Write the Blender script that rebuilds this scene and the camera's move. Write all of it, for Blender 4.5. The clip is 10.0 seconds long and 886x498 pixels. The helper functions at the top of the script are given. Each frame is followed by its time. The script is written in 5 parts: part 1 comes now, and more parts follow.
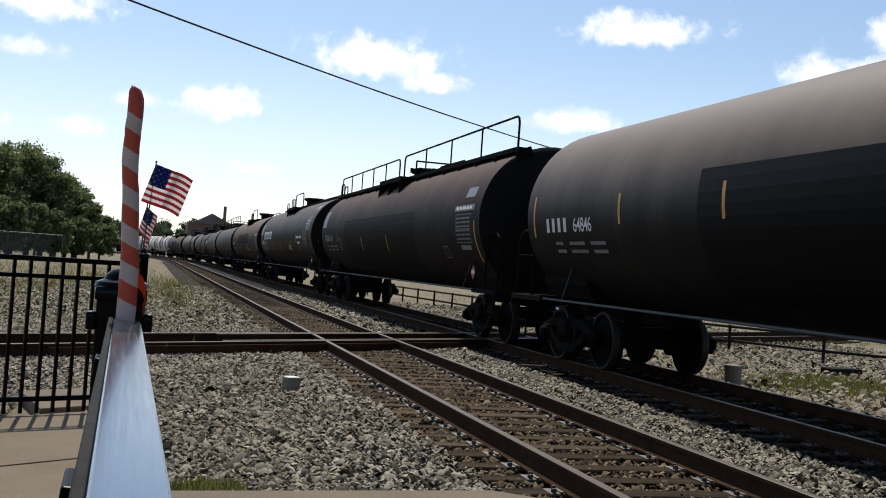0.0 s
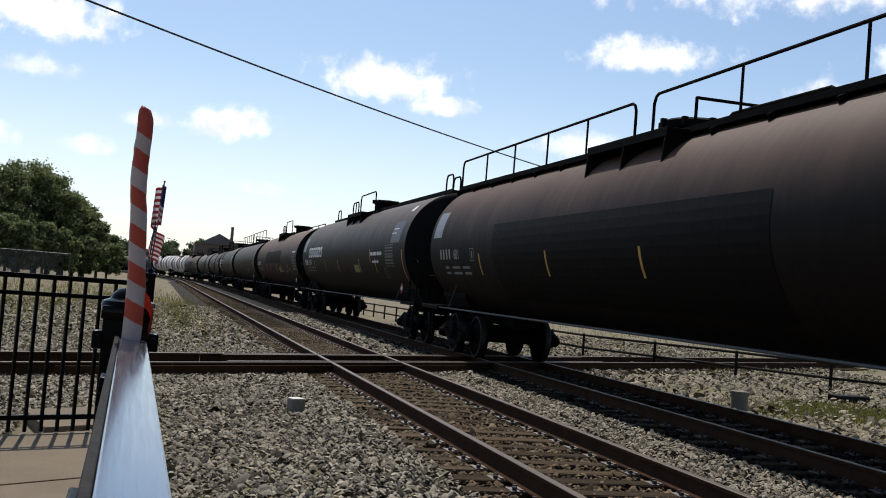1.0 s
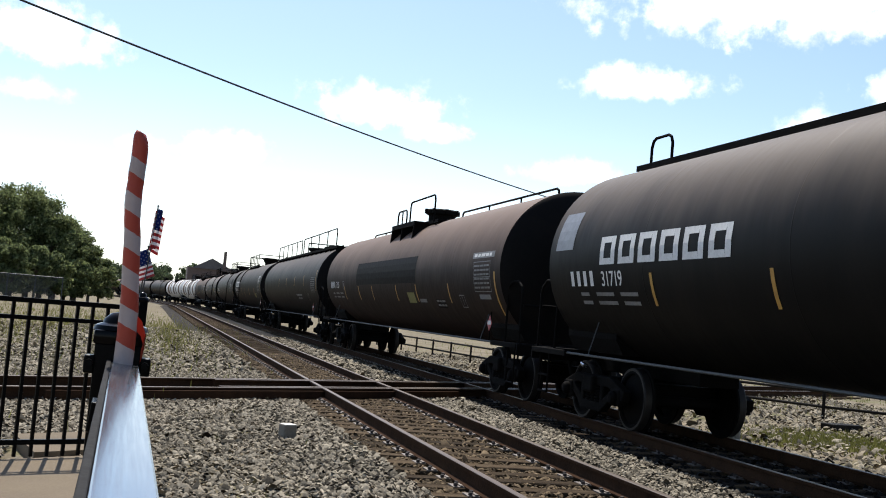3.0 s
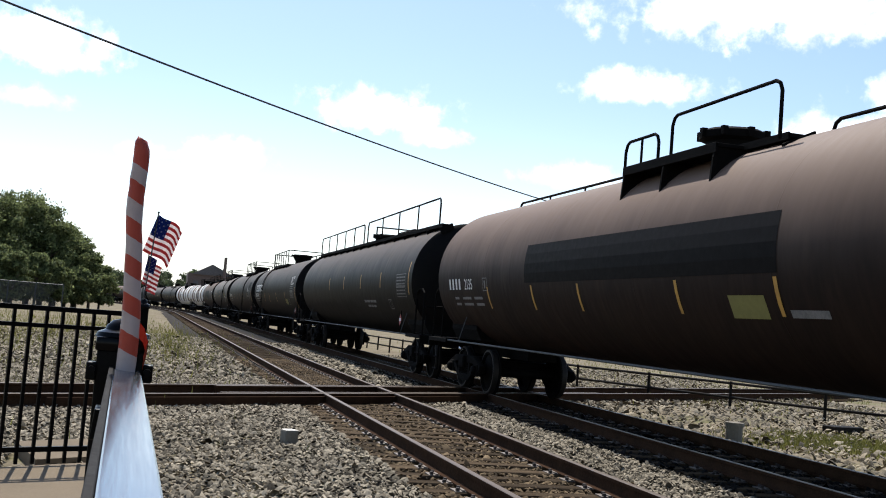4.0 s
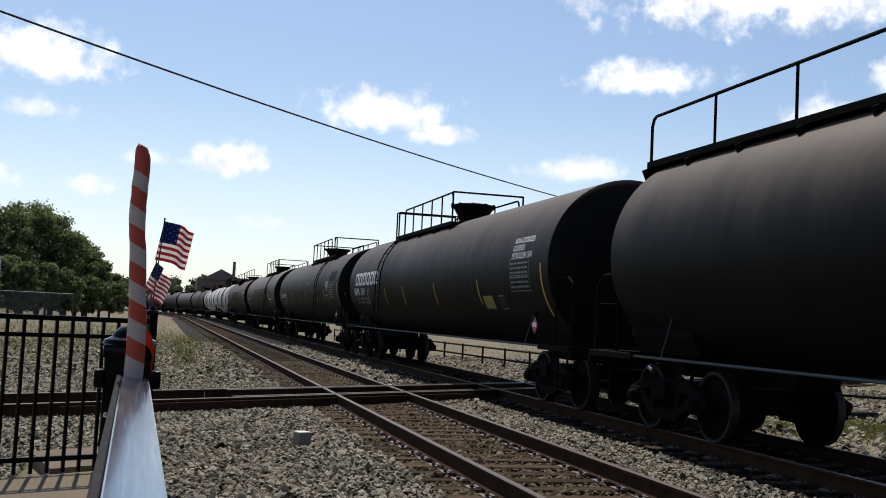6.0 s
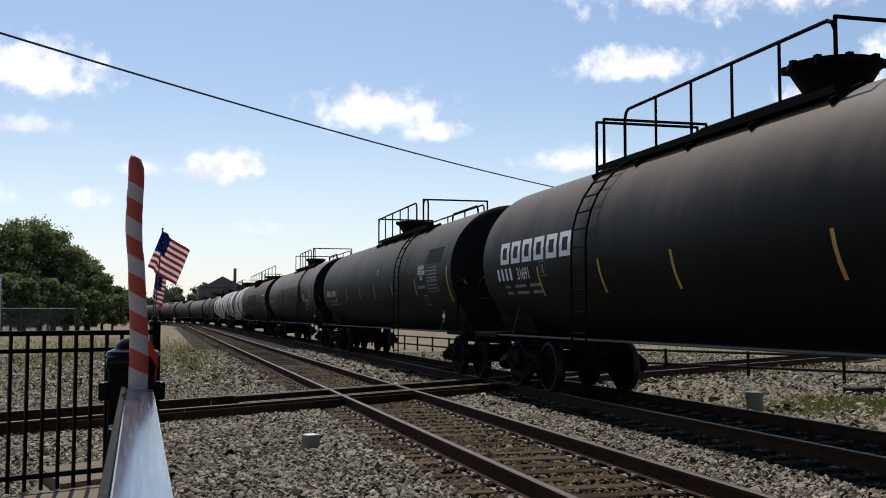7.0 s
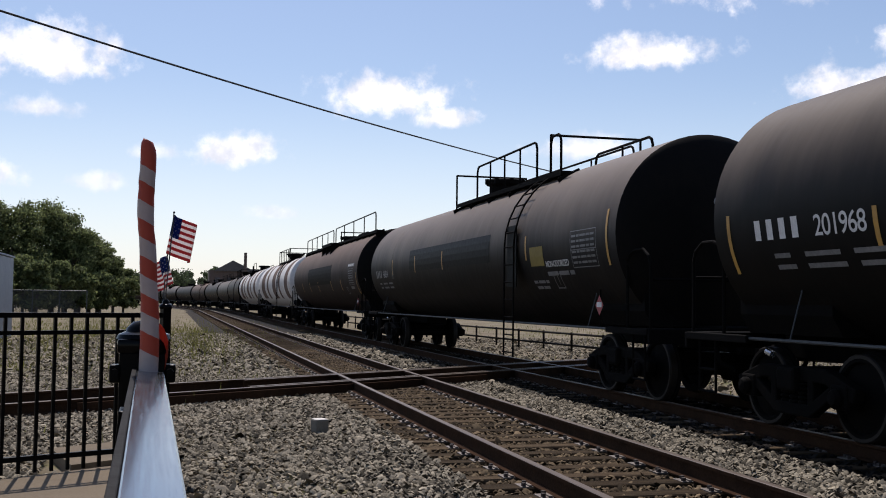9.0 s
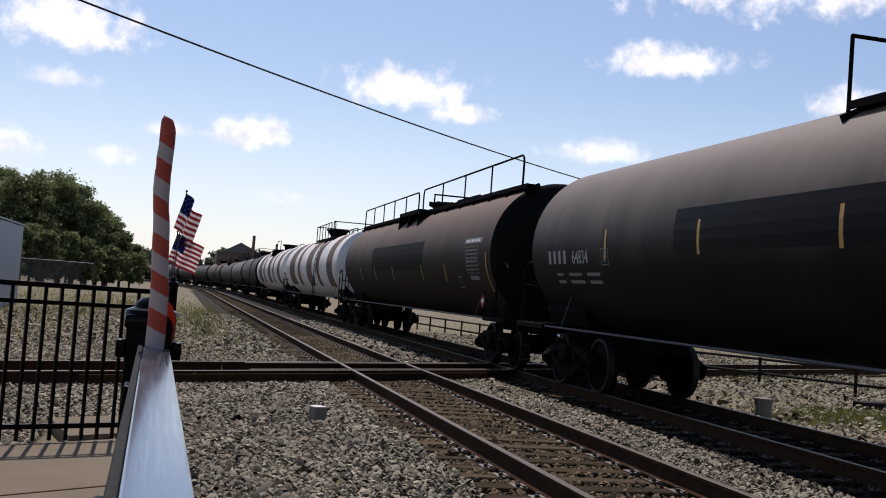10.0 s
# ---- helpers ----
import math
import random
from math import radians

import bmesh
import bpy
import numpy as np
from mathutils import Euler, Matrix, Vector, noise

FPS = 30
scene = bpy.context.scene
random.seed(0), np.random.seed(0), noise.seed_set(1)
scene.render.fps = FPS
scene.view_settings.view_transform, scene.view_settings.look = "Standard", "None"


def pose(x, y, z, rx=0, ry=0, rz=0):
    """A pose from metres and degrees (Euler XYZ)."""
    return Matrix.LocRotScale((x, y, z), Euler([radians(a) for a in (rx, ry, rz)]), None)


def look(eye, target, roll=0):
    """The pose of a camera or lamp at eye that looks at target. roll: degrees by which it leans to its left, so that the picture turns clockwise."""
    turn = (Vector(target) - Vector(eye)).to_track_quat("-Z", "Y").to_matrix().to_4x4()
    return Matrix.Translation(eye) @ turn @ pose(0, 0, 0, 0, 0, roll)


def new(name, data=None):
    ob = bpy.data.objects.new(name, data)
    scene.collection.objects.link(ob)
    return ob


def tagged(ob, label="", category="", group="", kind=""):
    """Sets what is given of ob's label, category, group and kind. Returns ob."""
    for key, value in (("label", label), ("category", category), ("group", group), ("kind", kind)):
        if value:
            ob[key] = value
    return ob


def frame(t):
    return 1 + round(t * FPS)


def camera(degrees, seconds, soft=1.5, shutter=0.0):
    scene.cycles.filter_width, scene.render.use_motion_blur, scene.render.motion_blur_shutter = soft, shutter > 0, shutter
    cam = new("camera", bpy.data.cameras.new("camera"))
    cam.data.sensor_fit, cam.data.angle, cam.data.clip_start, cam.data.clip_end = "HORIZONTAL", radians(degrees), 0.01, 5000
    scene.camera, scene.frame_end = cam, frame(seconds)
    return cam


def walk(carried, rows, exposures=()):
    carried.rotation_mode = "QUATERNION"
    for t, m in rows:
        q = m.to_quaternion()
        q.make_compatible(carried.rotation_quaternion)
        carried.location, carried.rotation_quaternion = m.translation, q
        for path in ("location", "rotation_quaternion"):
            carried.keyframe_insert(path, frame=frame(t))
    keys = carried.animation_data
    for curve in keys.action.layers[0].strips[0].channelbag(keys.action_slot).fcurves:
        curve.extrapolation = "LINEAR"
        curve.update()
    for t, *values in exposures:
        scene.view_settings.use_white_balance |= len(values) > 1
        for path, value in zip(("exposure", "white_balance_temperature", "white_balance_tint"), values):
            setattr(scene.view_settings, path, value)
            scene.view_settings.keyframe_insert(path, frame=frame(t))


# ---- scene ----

# camera: hand-held, almost standing still, turning a little; z = 0 is the top of the rails
cam = camera(45.2, 10.0, soft=1.0)
EYE_Z = 1.406
PATH = [  # seconds, sideways drift in metres, yaw, pitch, roll
    (0.0, 0.005, -15.41, 1.07, -4.01), (0.5, 0.006, -15.27, 1.83, -2.75), (1.0, 0.005, -15.07, 2.26, -4.61),
    (1.5, 0.003, -15.07, 2.65, -4.24), (2.0, 0.005, -15.21, 3.33, -4.80), (3.5, 0.001, -15.49, 3.76, -4.91),
    (4.0, -0.001, -15.42, 3.94, -4.59), (4.5, 0.0, -15.10, 4.23, -4.63), (5.0, 0.002, -14.85, 3.77, -4.03),
    (6.5, 0.015, -14.84, 3.71, -1.48), (7.0, 0.016, -14.71, 3.57, -0.01), (7.5, 0.016, -14.36, 3.55, -0.42),
    (8.0, 0.016, -14.16, 3.28, -0.44), (8.5, 0.018, -14.06, 3.14, 0.20), (9.0, 0.015, -14.19, 2.84, -0.67),
    (9.5, 0.009, -13.95, 2.73, -2.07), (10.0, 0.004, -13.93, 2.58, -4.36)]
walk(cam, [(t, pose(d, -0.26 * d, EYE_Z, 90 + p, r, y)) for t, d, y, p, r in PATH], exposures=[(0.0, 0.01, 6500, 10), (0.5, -0.06, 6500, 10), (1.5, -0.04, 6500, 10), (2.2, 0.26, 6500, 10), (3.5, 0.45, 6500, 10), (4.5, 0.33, 6500, 10), (5.0, 0.06, 6500, 10), (5.3, 0.01, 6500, 10), (6.5, -0.18, 6480, 11), (8.0, -0.18, 6480, 14), (10.0, -0.18, 6500, 17)])

# ---- light: clear sky with fair-weather clouds, high sun ahead ----
SUN_EL, SUN_AZ = 58.0, -1.5   # degrees above the horizon, degrees to the right of the tracks' direction
sun_dir = Vector((math.sin(radians(SUN_AZ)) * math.cos(radians(SUN_EL)), math.cos(radians(SUN_AZ)) * math.cos(radians(SUN_EL)), math.sin(radians(SUN_EL))))
sun_data = bpy.data.lights.new("sun", "SUN")
sun_data.energy, sun_data.angle, sun_data.color = 4.4, radians(0.5), (1.0, 0.96, 0.9)
sun = new("sun", sun_data)
sun.matrix_world = look(sun_dir * 100, (0, 0, 0))


def dir_of(az, el):
    a, e = radians(az), radians(el)
    return Vector((math.sin(a) * math.cos(e), math.cos(a) * math.cos(e), math.sin(e)))


class Nodes:
    """Short hand for building node trees."""
    def __init__(self, tree):
        self.t = tree

    def n(self, kind, **inputs):
        node = self.t.nodes.new(kind)
        for k, v in inputs.items():
            node.inputs[k.replace("_", " ")].default_value = v
        return node

    def l(self, a, b):
        self.t.links.new(a, b)

    def math(self, op, a, b=0.0, c=None, clamp=False):
        node = self.t.nodes.new("ShaderNodeMath")
        node.operation, node.use_clamp = op, clamp
        for i, v in enumerate((a, b) if c is None else (a, b, c)):
            if isinstance(v, (int, float)):
                node.inputs[i].default_value = v
            else:
                self.l(v, node.inputs[i])
        return node.outputs[0]

    def smooth(self, v, lo, hi, a=0.0, b=1.0):
        node = self.t.nodes.new("ShaderNodeMapRange")
        node.interpolation_type = "SMOOTHSTEP"
        self.l(v, node.inputs[0])
        for i, x in enumerate((lo, hi, a, b)):
            node.inputs[i + 1].default_value = x
        return node.outputs[0]

    def noise(self, vec, scale, detail=4.0, rough=0.55):
        node = self.n("ShaderNodeTexNoise", Scale=scale, Detail=detail, Roughness=rough)
        if vec is not None:
            self.l(vec, node.inputs["Vector"])
        return node.outputs["Fac"]

    def mix(self, fac, a, b, blend="MIX"):
        node = self.t.nodes.new("ShaderNodeMix")
        node.data_type, node.blend_type = "RGBA", blend
        for i, v in ((0, fac), (6, a), (7, b)):
            if isinstance(v, (int, float)):
                node.inputs[i].default_value = v
            elif isinstance(v, tuple):
                node.inputs[i].default_value = (*v, 1.0)
            else:
                self.l(v, node.inputs[i])
        return node.outputs[2]


CLOUDS = [  # azimuth, elevation, half width, half height (degrees), strength
    (11.1, 10.95, 3.9, 1.5, 1.0), (14.4, 9.8, 1.9, 0.8, 0.9), (25.0, 13.0, 3.9, 1.1, 1.0), (2.9, 7.75, 3.0, 1.0, 0.9), (-0.8, 7.6, 1.2, 0.7, 0.6),
    (-6.9, 12.2, 3.4, 1.7, 1.0), (31.5, 17.1, 8.5, 2.5, 1.1), (-7.0, 9.5, 2.3, 0.8, 0.7), (35.6, 10.9, 3.4, 1.2, 1.0),
    (-3.7, 5.9, 1.6, 0.6, 0.5), (-9.8, 6.0, 2.6, 1.1, 0.7), (5.3, 4.6, 1.6, 0.5, 0.4), (21.5, 8.2, 3.0, 0.8, 0.7),
    (40.0, 13.0, 4.0, 1.6, 0.9), (-14.0, 13.0, 4.0, 2.0, 0.9), (50.0, 20.0, 7.0, 3.0, 1.0), (-25.0, 18.0, 6.0, 3.0, 0.9), (18.0, 27.0, 7.0, 2.4, 0.9)]


def build_sky():
    world = bpy.data.worlds.new("sky")
    scene.world = world
    world.use_nodes = True
    world.node_tree.nodes.clear()
    g = Nodes(world.node_tree)
    coord = g.n("ShaderNodeTexCoord").outputs["Generated"]
    sky = g.n("ShaderNodeTexSky")
    sky.sky_type, sky.sun_disc = "NISHITA", False
    sky.sun_elevation, sky.sun_rotation = radians(SUN_EL), radians(SUN_AZ)
    sky.air_density, sky.dust_density, sky.ozone_density = 1.0, 0.75, 2.4
    sep = g.n("ShaderNodeSeparateXYZ")
    g.l(coord, sep.inputs[0])
    # billowing outlines: the distance to each cloud's middle is disturbed by noise
    big = g.noise(coord, 26.0, 6.0, 0.6)
    fine = g.noise(coord, 70.0, 5.0, 0.6)
    ragged = g.math("ADD", g.math("MULTIPLY", g.math("SUBTRACT", big, 0.5), 2.4), g.math("MULTIPLY", g.math("SUBTRACT", fine, 0.5), 1.0))
    total = None
    for az, el, w, h, strength in CLOUDS:
        c = dir_of(az, el)
        right = Vector((math.cos(radians(az)), -math.sin(radians(az)), 0))
        up = right.cross(c)
        dots = []
        for axis, size in ((right, w), (up, h)):
            d = g.t.nodes.new("ShaderNodeVectorMath")
            d.operation = "DOT_PRODUCT"
            g.l(coord, d.inputs[0])
            d.inputs[1].default_value = axis / math.sin(radians(size))
            dots.append(d.outputs["Value"])
        u, v = dots
        # flatter base than crown
        v = g.math("MULTIPLY", v, g.math("MULTIPLY_ADD", g.math("LESS_THAN", v, 0.0), 0.5, 1.0))
        r = g.math("SQRT", g.math("ADD", g.math("MULTIPLY", u, u), g.math("MULTIPLY", v, v)))
        front = g.t.nodes.new("ShaderNodeVectorMath")
        front.operation = "DOT_PRODUCT"
        g.l(coord, front.inputs[0])
        front.inputs[1].default_value = c
        m = g.math("MULTIPLY", g.smooth(g.math("ADD", r, ragged), 1.18, 0.22, 0.0, strength), g.math("GREATER_THAN", front.outputs["Value"], 0.5))
        total = m if total is None else g.math("MAXIMUM", total, m)
    body = g.smooth(g.noise(coord, 40.0, 4.0, 0.6), 0.3, 0.7)
    cloud_colour = g.mix(body, (7.4, 7.7, 8.3), (11.9, 11.8, 11.7))
    hazed = g.mix(g.math("MULTIPLY", g.smooth(sep.outputs["Z"], 0.22, 0.0), 0.35), sky.outputs[0], (10.0, 10.6, 11.2))
    colour = g.mix(g.math("MINIMUM", total, 1.0), hazed, cloud_colour)
    bg = g.n("ShaderNodeBackground", Strength=0.128)
    g.l(colour, bg.inputs["Color"])
    out = g.n("ShaderNodeOutputWorld")
    g.l(bg.outputs[0], out.inputs["Surface"])


build_sky()


# ---- materials ----
def material(name, base, dark=None, rough=0.7, metal=0.0, grain=30.0, stain=2.0, amount=0.5, bump=0.15, bump_scale=None, stretch=(1, 1, 1), spec=0.5, per_object=0.0, per_island=0.0, rust=None, rust_amount=0.0, sheer=0.0, dust_and_sun=None, dust_and_sun_from=-0.12):
    m = bpy.data.materials.new(name)
    m.use_nodes = True
    m.node_tree.nodes.clear()
    g = Nodes(m.node_tree)
    coord = g.n("ShaderNodeTexCoord").outputs["Object"]
    mp = g.n("ShaderNodeMapping")
    mp.inputs["Scale"].default_value = stretch
    g.l(coord, mp.inputs[0])
    vec = mp.outputs[0]
    dark = dark or tuple(c * 0.55 for c in base)
    fine, broad = g.noise(vec, grain, 5.0, 0.65), g.noise(vec, stain, 4.0, 0.6)
    f = g.math("ADD", g.math("MULTIPLY", g.smooth(fine, 0.3, 0.7), 0.5), g.math("MULTIPLY", g.smooth(broad, 0.3, 0.7), 0.5))
    f = g.math("MULTIPLY", f, amount)
    colour = g.mix(f, base, dark)
    if rust:
        colour = g.mix(g.math("MULTIPLY", g.smooth(g.noise(vec, stain * 1.7, 6.0, 0.7), 0.48, 0.68), rust_amount), colour, rust)
    # dust and the sun's lightening of upward faces are both put into the colour
    if dust_and_sun:
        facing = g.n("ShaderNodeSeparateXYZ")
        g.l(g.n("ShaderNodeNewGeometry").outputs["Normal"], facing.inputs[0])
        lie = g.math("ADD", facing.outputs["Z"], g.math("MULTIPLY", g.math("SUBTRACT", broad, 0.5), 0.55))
        colour = g.mix(g.smooth(lie, dust_and_sun_from, 0.78, 0.0, 0.96), colour, dust_and_sun)
    if per_object or per_island:
        rnd = g.n("ShaderNodeObjectInfo").outputs["Random"] if per_object else g.n("ShaderNodeNewGeometry").outputs["Random Per Island"]
        k = per_object or per_island
        bright = g.math("MULTIPLY_ADD", rnd, 2 * k, 1 - k)
        comb = g.n("ShaderNodeCombineColor")
        for i in range(3):
            g.l(bright, comb.inputs[i])
        colour = g.mix(1.0, colour, comb.outputs[0], "MULTIPLY")
    b = g.n("ShaderNodeBsdfPrincipled", Metallic=metal)
    b.inputs["Specular IOR Level"].default_value = spec
    g.l(colour, b.inputs["Base Color"])
    g.l(g.math("MULTIPLY_ADD", g.math("SUBTRACT", fine, 0.5), 0.25, rough, True), b.inputs["Roughness"])
    if bump:
        bp = g.n("ShaderNodeBump", Strength=bump, Distance=0.02)
        g.l(g.noise(vec, bump_scale or grain, 6.0, 0.7), bp.inputs["Height"])
        g.l(bp.outputs[0], b.inputs["Normal"])
    out = g.n("ShaderNodeOutputMaterial")
    if sheer:
        thin = g.n("ShaderNodeBsdfTranslucent")
        g.l(colour, thin.inputs["Color"])
        blend = g.n("ShaderNodeMixShader", Fac=sheer)
        g.l(b.outputs[0], blend.inputs[1])
        g.l(thin.outputs[0], blend.inputs[2])
        g.l(blend.outputs[0], out.inputs[0])
    else:
        g.l(b.outputs[0], out.inputs[0])
    return m


